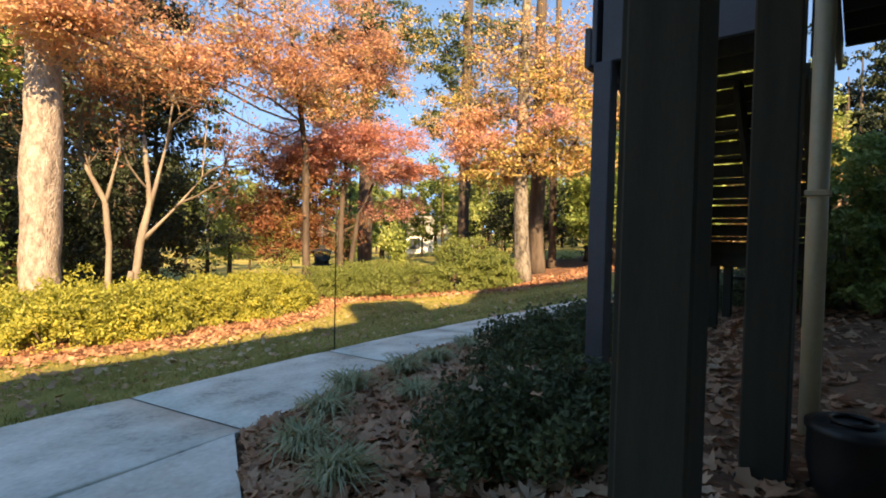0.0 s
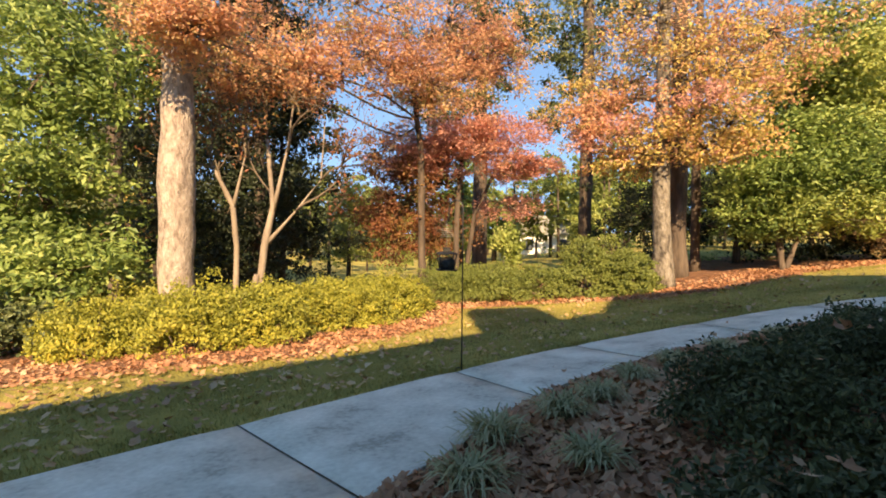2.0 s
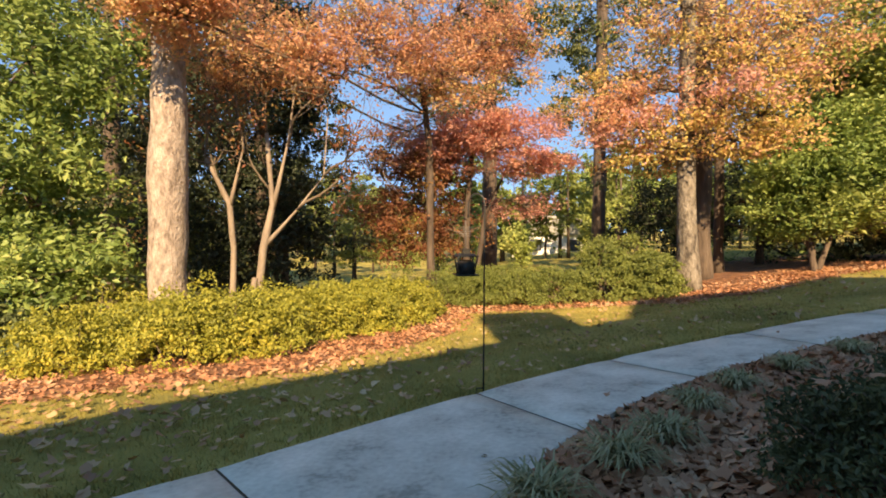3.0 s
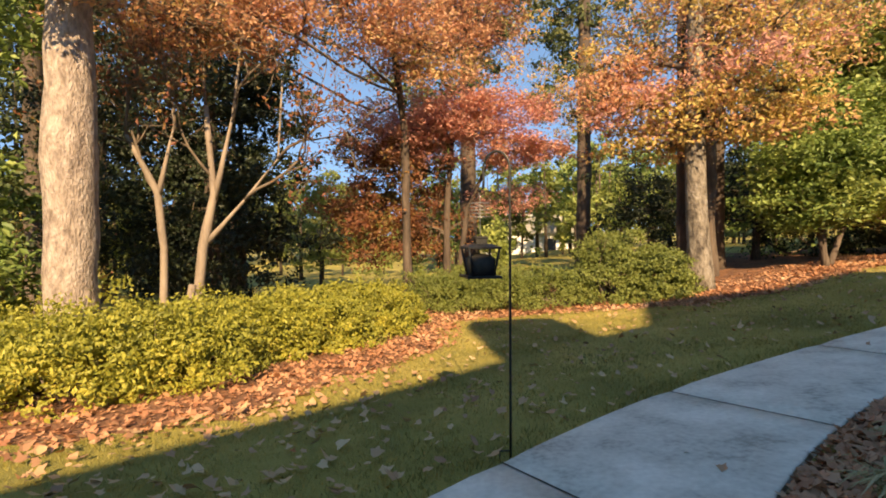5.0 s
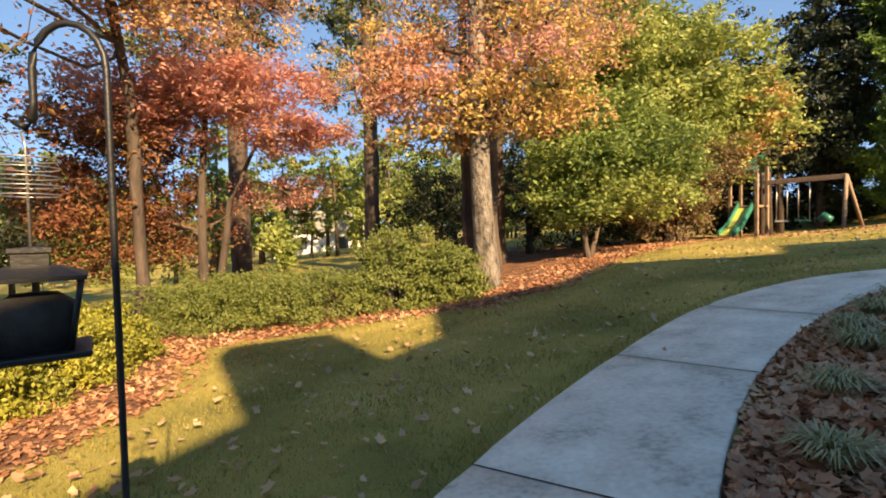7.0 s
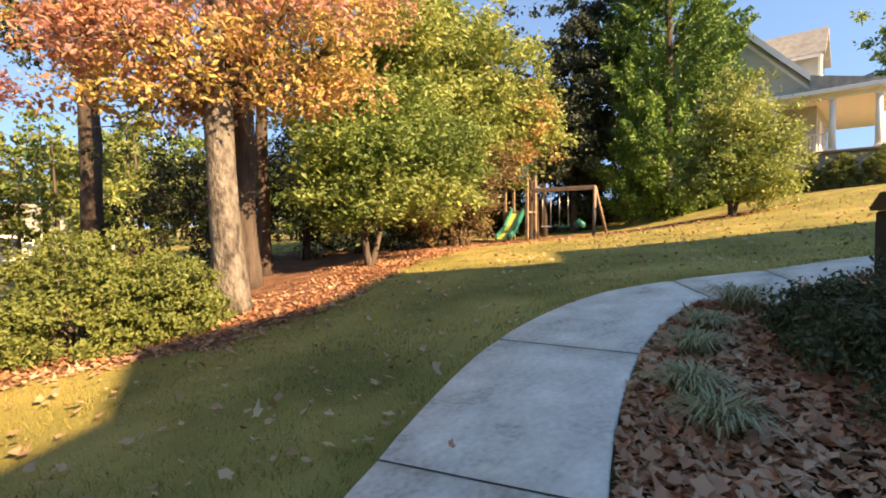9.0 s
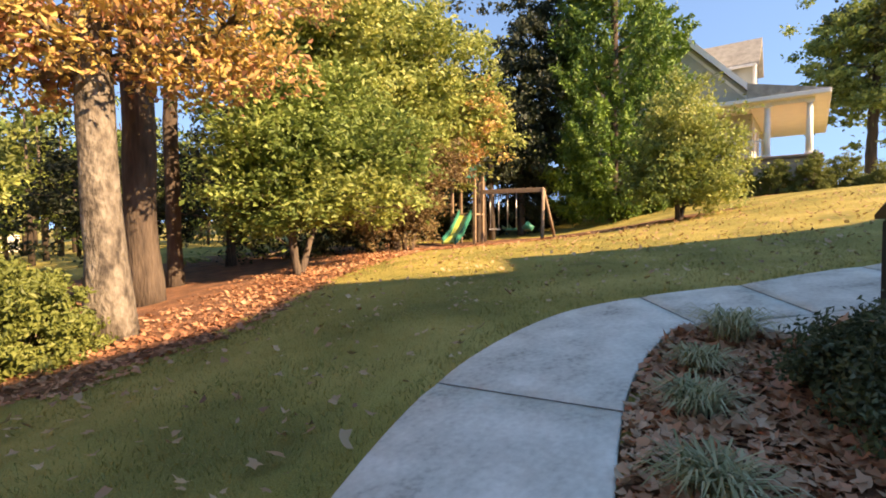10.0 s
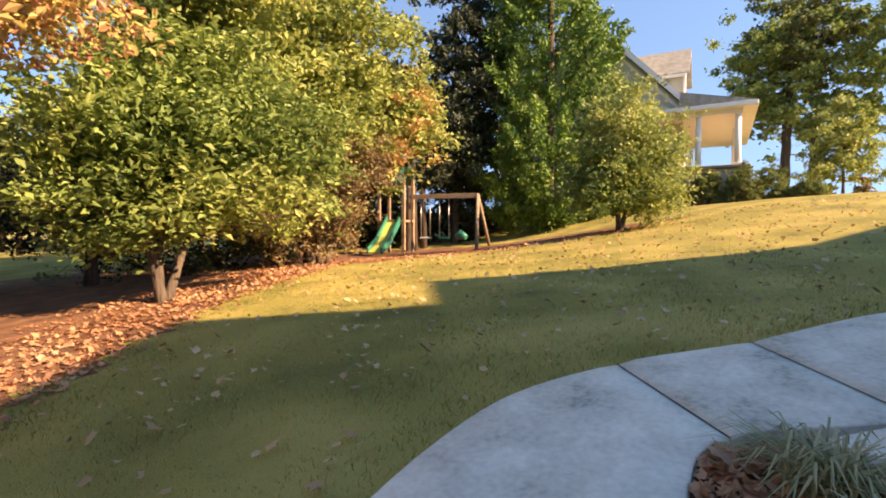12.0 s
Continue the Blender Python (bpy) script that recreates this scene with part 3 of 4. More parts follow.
pot.scale = (0.75, 0.75, 0.8)

grill = thing("covered_cabinet", (6.42, 7.78, lz(6.42, 7.78)), "dark brown outdoor cabinet with sloping lid in the bed", "cabinet", rz=35)
part("body", box((0.7, 0.6, 0.78), (0, 0, 0.37), bevel=0.02), M_STAIN, grill)
part("lid", extrude_profile([(-0.38, 0.765), (-0.38, 0.8), (-0.2, 0.93), (0.2, 0.93), (0.38, 0.8), (0.38, 0.765)], -0.33, 0.33), M_BLACK, grill)
part("door", box((0.6, 0.02, 0.6), (0, 0.31, 0.36), bevel=0.006), M_STAIN, grill)

# ---------- bird feeder on its hook ----------
PX, PY = -1.43, 6.57
pz = lz(PX, PY)
hook = thing("shepherds_hook", (PX, PY, pz), "tall thin black iron shepherd's hook in the lawn", "garden hook", rz=-8)
arc = [(0, 0, -0.1), (0, 0, 0.9), (0.0, 0, 1.66)] + [(-0.085 + 0.085 * math.cos(a), 0, 1.83 + 0.11 * math.sin(a)) for a in [k * math.pi / 10 for k in range(11)]] + [(-0.17, 0, 1.75), (-0.172, 0, 1.71), (-0.19, 0, 1.685), (-0.21, 0, 1.70)]
part("rod", tube(arc, 0.0085, 8), M_BLACK, hook)
part("spike", tube([(-0.07, 0, -0.08), (-0.07, 0, 0.015), (0, 0, 0.025)], 0.007, 6), M_BLACK, hook)
feeder = thing("bird_feeder", (PX - 0.192, PY + 0.027, pz + 1.13), "black lantern bird feeder with clear panes, half full", "bird feeder", rz=22)
part("hanger", tube([(0.008, 0, 0.665), (-0.008, 0, 0.65), (0, 0, 0.61), (0, 0, 0.31)], 0.004, 6), M_STEEL, feeder)
for k in range(5):
    part("baffle_wire", tube([(0.08 * math.cos(a), 0.08 * math.sin(a), 0.47 + 0.026 * k) for a in [q * math.pi / 8 for q in range(17)]], 0.0022, 4, cap=False), M_STEEL, feeder)
part("tray", box((0.27, 0.27, 0.018), (0, 0, 0.012), bevel=0.004), M_BLACK, feeder)
for sx in (-1, 1):
    for sy in (-1, 1):
        part("corner_bar", tube([(0.085 * sx, 0.085 * sy, 0.02), (0.118 * sx, 0.118 * sy, 0.235)], 0.009, 6), M_BLACK, feeder)
roof_prof = [(0.225, 0.185), (0.238, 0.185), (0.262, 0.1), (0.265, 0.06), (0.30, 0.06), (0.305, 0.07), (0.318, 0.07), (0.322, 0.02)]
bm = tube([(0, 0, z) for z, r in roof_prof], [r for z, r in roof_prof], 4)
bmesh.ops.rotate(bm, verts=bm.verts, cent=(0, 0, 0), matrix=Matrix.Rotation(radians(45), 3, "Z"))
for f in bm.faces:
    f.smooth = False
part("roof", bm, M_BLACK, feeder)
bm = tube([(0, 0, 0.022), (0, 0, 0.15), (0, 0, 0.185)], [0.112, 0.135, 0.075], 4)
bmesh.ops.rotate(bm, verts=bm.verts, cent=(0, 0, 0), matrix=Matrix.Rotation(radians(45), 3, "Z"))
part("seed", bm, M_SEED, feeder, "dark bird seed behind panes")

feeder.scale = (0.84, 0.84, 0.84)

# ---------- hedges ----------
for x, y, rx, rz in ((-7.55, 7.6, 1.0, 0.85), (-8.4, 9.0, 1.2, 1.1), (-6.3, 8.1, 1.1, 1.0), (-6.9, 9.2, 1.1, 1.05), (-5.55, 8.9, 1.0, 1.0), (-5.9, 10.0, 1.1, 1.05),
                     (-5.35, 10.6, 0.95, 1.0), (-4.75, 11.5, 0.95, 1.0), (-5.6, 11.9, 1.0, 1.1), (-4.3, 12.6, 0.9, 0.98), (-5.0, 13.2, 1.0, 1.05), (-4.3, 13.7, 0.8, 0.9)):
    shrub("azalea", (x, y), (rx, rx, rz), L_HEDGE, "rounded yellow-green azalea shrub in a low hedge", 230, 42, 0.066, "azalea hedge")
for x, y, rx, rz in ((-3.9, 16.3, 1.1, 0.95), (-2.8, 15.95, 1.1, 0.95), (-1.7, 15.6, 1.1, 0.95), (-0.7, 15.35, 1.05, 0.95), (-2.2, 16.7, 1.2, 1.05), (-3.4, 17.2, 1.2, 1.0)):
    shrub("juniper", (x, y), (rx, rx * 0.9, rz), L_MIDHEDGE, "low green juniper hedge shrub", 200, 40, 0.06, "green hedge")
for x, y, rx, rz in ((0.6, 15.5, 1.2, 1.75), (1.55, 15.0, 0.8, 1.15)):
    shrub("holly", (x, y), (rx, rx, rz), L_MIDHEDGE, "broad green holly shrub beside the grey-barked tree", 260, 48, 0.075, "holly shrubs")

# ---------- trees ----------
tree("pine_tree", (-7.6, 9.3, -0.55), [[(-7.62, 9.3, -0.6, 0.35), (-7.55, 9.3, 4.5, 0.29), (-7.5, 9.3, 16, 0.2)]], M_PINEBARK,
     [(L_NEEDLE, (-7.5, 9.6, 14.5), (3.2, 3.2, 2.2), 60, 60, 0.16, 0.0)], "tall pine with pale pinkish bark behind azaleas")
crape = tree("crape_myrtle", (-6.95, 10.6, -0.6), [
    [(-7.15, 10.45, -0.6, 0.070), (-7.1, 10.45, 1.2, 0.062), (-7.15, 10.4, 2.1, 0.055), (-7.6, 10.3, 3.0, 0.035)],
    [(-6.85, 10.7, -0.6, 0.086), (-6.65, 10.8, 1.2, 0.078), (-6.5, 10.9, 2.1, 0.066), (-6.7, 11.0, 3.6, 0.039)],
    [(-6.95, 10.6, -0.6, 0.070), (-6.75, 10.65, 0.6, 0.055)],
    [(-6.6, 10.85, 1.3, 0.047), (-6.0, 11.0, 2.0, 0.024), (-5.5, 11.2, 2.7, 0.017), (-5.4, 11.2, 4.0, 0.016)],
    [(-6.5, 10.9, 2.0, 0.047), (-6.2, 11.0, 3.4, 0.022), (-5.9, 11.0, 5.4, 0.016)],
    [(-7.15, 10.4, 2.0, 0.039), (-6.9, 10.5, 3.2, 0.017), (-7.3, 10.6, 5.2, 0.014)]], M_CRAPE,
     [], "bare-branched crape myrtle with few brown leaves", twigs=0.012)
bm, tips = bmesh.new(), []
for p, d in (((-7.15, 10.4, 2.05), (-0.6, -0.1, 0.8)), ((-7.6, 10.3, 2.9), (-0.2, 0, 1)), ((-6.9, 10.5, 3.1), (-0.1, 0.1, 1)), ((-6.7, 11.0, 3.5), (0, 0, 1)), ((-6.2, 11.0, 3.3), (0.3, 0, 1)), ((-5.5, 11.2, 2.7), (0.7, 0.1, 0.7)),
             ((-6.0, 11.0, 2.0), (0.9, -0.1, 0.3)), ((-5.9, 11.0, 4.6), (0.3, 0, 1)), ((-7.3, 10.6, 4.2), (-0.3, 0, 1)), ((-6.55, 10.9, 2.4), (-0.5, -0.3, 0.7))):
    ramify(bm, Vector(p) - Vector((-6.95, 10.6, -0.6)), d, 1.15, 0.03, 3, tips)
tagged(part("bough", bm, M_TWIG, crape), kind="stuff")
tips = np.array([tuple(p) for p in tips])
child("crown", leaf_cloud(np.repeat(tips, 5, axis=0) + rng.normal(size=(len(tips) * 5, 3)) * 0.1, 0.085, L_RUSSET, "crown"), crape)
# the cypress carries the wood's shade in its leaf colour
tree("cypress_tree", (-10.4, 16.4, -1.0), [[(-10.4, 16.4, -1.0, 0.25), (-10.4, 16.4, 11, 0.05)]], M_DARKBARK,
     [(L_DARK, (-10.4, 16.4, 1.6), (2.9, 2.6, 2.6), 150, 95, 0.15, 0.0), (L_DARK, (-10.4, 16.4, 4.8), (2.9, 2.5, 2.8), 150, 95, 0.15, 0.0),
      (L_DARK, (-10.6, 16.4, 8.4), (2.4, 2.1, 3.0), 110, 95, 0.15, 0.0), (L_DARK, (-12.8, 15.2, 4.0), (2.2, 2.0, 5.0), 130, 90, 0.15, 0.0)], "dense evergreen cypress behind the crape myrtle, shade put into its leaf colour")
# the lowest, darkest crown paints the shade under the maple
tree("maple_tree", (-12.0, 10.2, -0.9), [[(-12, 10.2, -0.9, 0.16), (-11.8, 10.2, 3.5, 0.1), (-11.6, 10.2, 6, 0.05)]], M_DARKBARK,
     [(L_GREEN, (-10.6, 9.2, 4.8), (2.0, 1.6, 1.6), 110, 70, 0.15, 0.4), (L_GREEN, (-10.9, 9.0, 2.6), (2.0, 1.5, 1.3), 100, 70, 0.15, 0.4), (L_GREEN, (-10.3, 9.2, 1.0), (1.6, 1.2, 0.8), 60, 70, 0.15, 0.4),
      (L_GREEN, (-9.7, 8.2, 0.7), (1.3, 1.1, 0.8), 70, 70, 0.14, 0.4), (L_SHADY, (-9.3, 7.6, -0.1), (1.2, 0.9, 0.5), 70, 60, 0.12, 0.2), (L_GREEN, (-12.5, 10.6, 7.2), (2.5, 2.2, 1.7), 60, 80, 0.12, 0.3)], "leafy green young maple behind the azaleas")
tree("pine_tree", (-16.5, 16.4, -1.6), [[(-16.5, 16.4, -1.7, 0.32), (-16.5, 16.5, 16, 0.2)]], M_DARKBARK,
     [(L_NEEDLE, (-15.5, 15.8, 10.5), (4.0, 3, 3.0), 90, 70, 0.2, 0.0), (L_NEEDLE, (-12.5, 17.0, 11.0), (3.5, 3, 2.5), 70, 70, 0.2, 0.0)], "dark-barked pine in the wood edge")
tree("orange_bush", (-17.7, 18.2, -1.5), [[(-17.7, 18.2, -1.6, 0.08), (-17.7, 18.2, 2, 0.04)]], M_DARKBARK, [(L_GOLD, (-17.7, 18.2, 1.6), (1.4, 1.2, 2.3), 50, 60, 0.12, 0.1)], "orange-yellow autumn bush in the wood edge", "bush")
tree("yellow_conifer", (-12.0, 27.7, -1.6), [[(-12.0, 27.7, -1.7, 0.15), (-12.0, 27.7, 4.4, 0.04)]], M_DARKBARK,
     [(L_YELGREEN, (-12.0, 27.7, 1.2), (2.0, 1.8, 2.2), 70, 60, 0.16, 0.2), (L_YELGREEN, (-11.8, 27.7, 3.2), (1.3, 1.2, 1.5), 40, 60, 0.16, 0.2), (L_YELGREEN, (-9.3, 28.5, 1.0), (1.8, 1.5, 1.8), 50, 60, 0.16, 0.2)], "yellowing conifer beyond the hedges")
tree("dogwood_tree", (-3.7, 17.6, -0.55), [[(-3.7, 17.6, -0.6, 0.12), (-3.65, 17.6, 2.4, 0.09), (-3.4, 17.4, 5.0, 0.04)], [(-3.5, 17.9, -0.6, 0.1), (-3.1, 17.9, 2.2, 0.07), (-2.3, 17.6, 3.8, 0.03)]], M_DARKBARK,
     [(L_RED, (-3.3, 17.2, 4.7), (2.5, 1.7, 0.65), 170, 80, 0.11, 0.6), (L_RED, (-4.6, 17.0, 4.0), (1.6, 1.3, 0.6), 80, 75, 0.11, 0.6), (L_ORANGE, (-3.2, 17.3, 7.2), (2.2, 1.5, 0.9), 60, 70, 0.11, 0.5), (L_RED, (-1.55, 17.4, 3.75), (1.2, 1.0, 0.45), 60, 75, 0.11, 0.6), (L_RED, (-1.9, 18.2, 2.5), (1.2, 1.0, 0.5), 34, 50, 0.10, 0.5),
      (L_RUSSET, (-5.2, 17.4, 3.5), (1.7, 1.4, 1.1), 110, 75, 0.11, 0.4), (L_RUSSET, (-5.8, 17.7, 1.9), (1.6, 1.3, 1.2), 100, 75, 0.11, 0.3), (L_RUSSET, (-4.4, 18.3, 1.7), (1.5, 1.2, 1.2), 60, 45, 0.10, 0.3)],
     "spreading dogwood with layered red autumn leaves")
tree("red_maple", (-4.6, 16.6, -0.6), [[(-4.6, 16.6, -0.65, 0.13), (-4.5, 16.0, 4.0, 0.1), (-4.6, 14.6, 7.5, 0.05)]], M_DARKBARK,
     [(L_ORANGE, (-6.75, 8.55, 5.05), (1.2, 0.8, 0.5), 70, 60, 0.10, 0.4), (L_ORANGE, (-6.9, 10.8, 5.0), (1.9, 1.3, 0.6), 70, 60, 0.10, 0.4), (L_ORANGE, (-6.2, 11.7, 5.35), (1.5, 1.2, 0.55), 60, 60, 0.10, 0.4), (L_ORANGE, (-5.0, 13.2, 6.2), (1.7, 1.4, 0.9), 90, 62, 0.10, 0.4),
      (L_ORANGE, (-3.9, 15.0, 5.9), (1.7, 1.4, 0.85), 80, 66, 0.10, 0.4), (L_ORANGE, (-6.4, 12.1, 7.7), (3.4, 2.0, 1.2), 80, 60, 0.10, 0.3), (L_ORANGE, (-3.6, 15.5, 7.8), (2.0, 1.6, 1.0), 70, 62, 0.10, 0.3)],
     "tall maple with overhanging orange autumn leaves")
tree("pine_tree", (-3.8, 23.9, -0.6), [[(-3.8, 23.9, -0.7, 0.37), (-3.8, 23.9, 18, 0.2)]], M_DARKBARK,
     [(L_NEEDLE, (-3.8, 24.8, 10.8), (3.6, 3.0, 2.2), 80, 70, 0.2, 0.0), (L_NEEDLE, (-5.5, 24.0, 7.5), (2.6, 2.2, 1.3), 40, 60, 0.2, 0.1), (L_GOLD, (-2.5, 23.0, 9.0), (2.4, 2, 2.0), 50, 40, 0.14, 0.2)], "tall dark pine trunk beyond the dogwood")
tree("pine_tree", (1.02, 25.4, -0.15), [[(1.02, 25.4, -0.2, 0.33), (1.05, 25.4, 18, 0.2)]], M_DARKBARK,
     [(L_NEEDLE, (1.8, 27.0, 11.3), (3.8, 3.0, 3.0), 80, 70, 0.2, 0.0), (L_NEEDLE, (0.6, 26.0, 7.6), (2.2, 2, 1.5), 34, 60, 0.2, 0.1), (L_GOLD, (0.4, 24.6, 7.0), (1.8, 1.4, 1.6), 40, 40, 0.13, 0.2)], "slim straight dark pine behind the hollies")
tree("sweetgum_tree", (2.45, 15.45, 0.28), [[(2.5, 15.3, 0.2, 0.26), (2.4, 15.4, 2.4, 0.22), (2.4, 15.5, 4.2, 0.2), (2.5, 15.7, 12, 0.12)]], M_GUMBARK,
     [(L_GOLD, (1.4, 17.0, 6.0), (1.4, 1.3, 1.1), 40, 42, 0.12, 0.2), (L_GOLD, (3.0, 15.3, 3.95), (1.9, 1.2, 0.7), 75, 42, 0.12, 0.2), (L_GOLD, (1.6, 15.8, 3.55), (1.3, 1.1, 0.45), 44, 38, 0.12, 0.2),
      (L_GOLD, (3.9, 15.0, 4.4), (1.4, 1.2, 0.8), 50, 40, 0.12, 0.2), (L_RED, (3.3, 14.6, 4.9), (1.6, 1.2, 0.5), 26, 34, 0.12, 0.3), (L_GOLD, (3.8, 15.0, 5.8), (1.6, 1.4, 1.1), 60, 38, 0.12, 0.2), (L_RED, (1.2, 15.4, 4.3), (1.1, 1.0, 0.5), 22, 34, 0.12, 0.3), (L_ORANGE, (3.6, 16.8, 6.8), (2.8, 1.8, 1.5), 75, 28, 0.12, 0.2),
      (L_ORANGE, (0.9, 16.0, 4.6), (1.4, 1.1, 0.9), 60, 40, 0.12, 0.2), (L_GOLD, (2.2, 15.0, 7.4), (2.6, 2.0, 1.5), 50, 28, 0.12, 0.2)],
     "grey-barked sweetgum with gold and orange leaves")
tree("oak_tree", (3.35, 17.6, 0.25), [[(3.35, 17.6, 0.15, 0.28), (3.3, 17.6, 6, 0.22), (3.3, 17.6, 14, 0.12)], [(3.0, 18.4, 0.15, 0.17), (2.9, 18.4, 10, 0.1)], [(4.3, 19.4, 0.2, 0.16), (4.3, 19.4, 11, 0.1)]], M_DARKBARK,
     [(L_ORANGE, (4.0, 18.0, 7.5), (3.0, 2.5, 1.8), 80, 30, 0.13, 0.2), (L_GOLD, (5.8, 17.5, 7.6), (2.5, 2.0, 1.6), 70, 30, 0.13, 0.2)], "dark furrowed oak trunks behind the sweetgum")
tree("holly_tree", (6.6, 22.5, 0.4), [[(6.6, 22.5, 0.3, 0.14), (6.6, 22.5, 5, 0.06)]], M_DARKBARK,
     [(L_DARK, (6.5, 22.5, 2.8), (2.6, 2.0, 2.6), 110, 80, 0.12, 0.1), (L_GREEN, (8.2, 25.5, 2.6), (2.6, 2.0, 2.4), 90, 70, 0.13, 0.2), (L_DARK, (9.5, 22.8, 2.2), (2.2, 1.8, 2.0), 90, 80, 0.12, 0.1), (L_DARK, (12.5, 24.5, 2.6), (3.0, 1.8, 2.4), 130, 80, 0.16, 0.1), (L_DARK, (3.5, 24.0, 2.4), (2.2, 1.6, 2.0), 80, 80, 0.14, 0.1), (L_DARK, (16.5, 29.0, 3.0), (3.6, 2.0, 3.0), 150, 80, 0.2, 0.1), (L_DARK, (21.5, 30.0, 3.4), (3.6, 2.0, 3.2), 150, 80, 0.2, 0.1), (L_GREEN, (10.5, 26.0, 7.0), (4.0, 2.0, 2.6), 160, 70, 0.18, 0.3)], "hollies in the wood edge, shade put into the dark leaf colour")
# added understory closes sky gaps; deep wood shade is put into its colour
tree("dark_understory", (23.5, 28.0, 1.1), [[(23.5, 28.0, 1.0, 0.08), (23.5, 28.0, 3.0, 0.04)]], M_DARKBARK,
     [(L_DARK, (22.5, 28.0, 2.0), (3.0, 1.4, 1.4), 120, 80, 0.2, 0.1), (L_DARK, (26.5, 26.0, 2.6), (2.6, 1.4, 1.7), 110, 80, 0.2, 0.1), (L_DARK, (19.0, 29.5, 1.7), (2.6, 1.4, 1.5), 100, 80, 0.2, 0.1)], "added understory behind the swing set, wood shade put into its colour", "shrub")
tree("redbud_tree", (6.3, 17.8, 0.52), [[(6.35, 17.8, 0.45, 0.09), (6.2, 17.8, 1.3, 0.07), (5.8, 17.9, 2.5, 0.04)], [(6.4, 17.85, 0.45, 0.08), (6.7, 17.9, 1.3, 0.06), (7.3, 18.0, 2.6, 0.035)], [(6.35, 17.9, 0.5, 0.07), (6.4, 18.2, 2.8, 0.04)]], M_DARKBARK,
     [(L_YELGREEN, (7.1, 17.6, 2.4), (1.7, 1.4, 0.8), 120, 58, 0.16, 0.5), (L_GREEN, (6.0, 17.9, 3.3), (1.6, 1.3, 1.0), 130, 58, 0.16, 0.5), (L_GREEN, (8.3, 17.9, 3.3), (1.7, 1.3, 1.1), 130, 58, 0.16, 0.5), (L_GREEN, (5.6, 17.7, 2.1), (1.1, 1.0, 0.7), 70, 60, 0.14, 0.5), (L_GREEN, (7.2, 18.4, 4.6), (2.0, 1.4, 0.9), 120, 58, 0.16, 0.5)],
     "small multi-stemmed tree with yellow-green leaves")
tree("hickory_tree", (12.4, 22.2, 0.7), [[(12.4, 22.2, 0.6, 0.18), (12.4, 22.0, 6, 0.1), (12.4, 22, 9, 0.04)]], M_DARKBARK,
     [(L_YELGREEN, (12.5, 21.6, 7.1), (3.8, 2.4, 2.7), 290, 60, 0.22, 0.4), (L_YELGREEN, (14.4, 20.9, 5.4), (1.8, 1.6, 1.8), 130, 60, 0.22, 0.4), (L_YELGREEN, (9.9, 21.2, 6.0), (2.6, 2.0, 2.0), 190, 60, 0.22, 0.4), (L_GOLD, (14.4, 20.3, 5.2), (1.2, 1.0, 1.4), 50, 55, 0.16, 0.4), (L_YELGREEN, (8.6, 20.0, 7.2), (2.6, 2.0, 2.0), 150, 55, 0.2, 0.4), (L_YELGREEN, (12.2, 21.0, 4.6), (2.4, 1.4, 1.2), 110, 66, 0.16, 0.4)],
     "big yellow-green hickory at the lawn's edge")
tree("brown_shrub_tree", (11.6, 20.6, 0.75), [[(11.6, 20.6, 0.7, 0.08), (11.5, 20.6, 3, 0.04)], [(11.8, 20.6, 0.7, 0.07), (12.3, 20.4, 3, 0.04)]], M_DARKBARK,
     [(L_BROWN, (11.8, 20.4, 3.6), (2.0, 1.4, 1.5), 120, 60, 0.13, 0.2), (L_BROWN, (11.0, 20.8, 2.0), (2.0, 1.3, 0.9), 100, 60, 0.13, 0.2)], "brownish shrub under the hickory", "shrub")


def conifer(at, height, width, mat, label, sprays, per):
    """A tall cone of drooping sprays on whorled branches, open and shady inside."""
    t = thing("leyland_cypress", at, label, "tree")
    part("trunk", tube([(0, 0, -0.2), (0.05, 0, height * 0.5), (0, 0, height * 0.96)], [0.3, 0.2, 0.03], 10), M_DARKBARK, t)
    q = rng.random(sprays) ** 1.25
    z = 0.9 + q * (height - 1.0)
    a = rng.uniform(0, 2 * math.pi, sprays)
    lobes = 1 + 0.13 * np.sin(a * 5 + z * 0.7) + 0.1 * np.sin(a * 3 - z * 1.9)
    r = width * (1 - q) ** 0.42 * lobes * np.where(q < 0.06, 0.75, 1) * (0.62 + 0.42 * rng.random(sprays) ** 0.5)
    tip = np.stack([r * np.cos(a), r * np.sin(a), z], -1)
    bm = bmesh.new()
    for p in tip[::9]:
        tube([(0, 0, max(p[2] - 0.5 * math.hypot(p[0], p[1]), 0.3)), Vector(p) * 0.55 + Vector((0, 0, p[2] * 0.38)), p], [0.035, 0.022, 0.006], 4, bm)
    tagged(part("bough", bm, M_TWIG, t), kind="stuff")
    k = rng.random((sprays, per, 1))
    inward = np.stack([-np.cos(a), -np.sin(a), -0.55 * np.ones(sprays)], -1)[:, None]
    pts = tip[:, None] + inward * k * 1.5 + rng.normal(size=(sprays, per, 3)) * np.array([0.12, 0.12, 0.17]) * (0.6 + k)
    child("crown", leaf_cloud(pts.reshape(-1, 3), 0.3, mat, "crown", slim=0.4, droop=0.3), t)
    return t


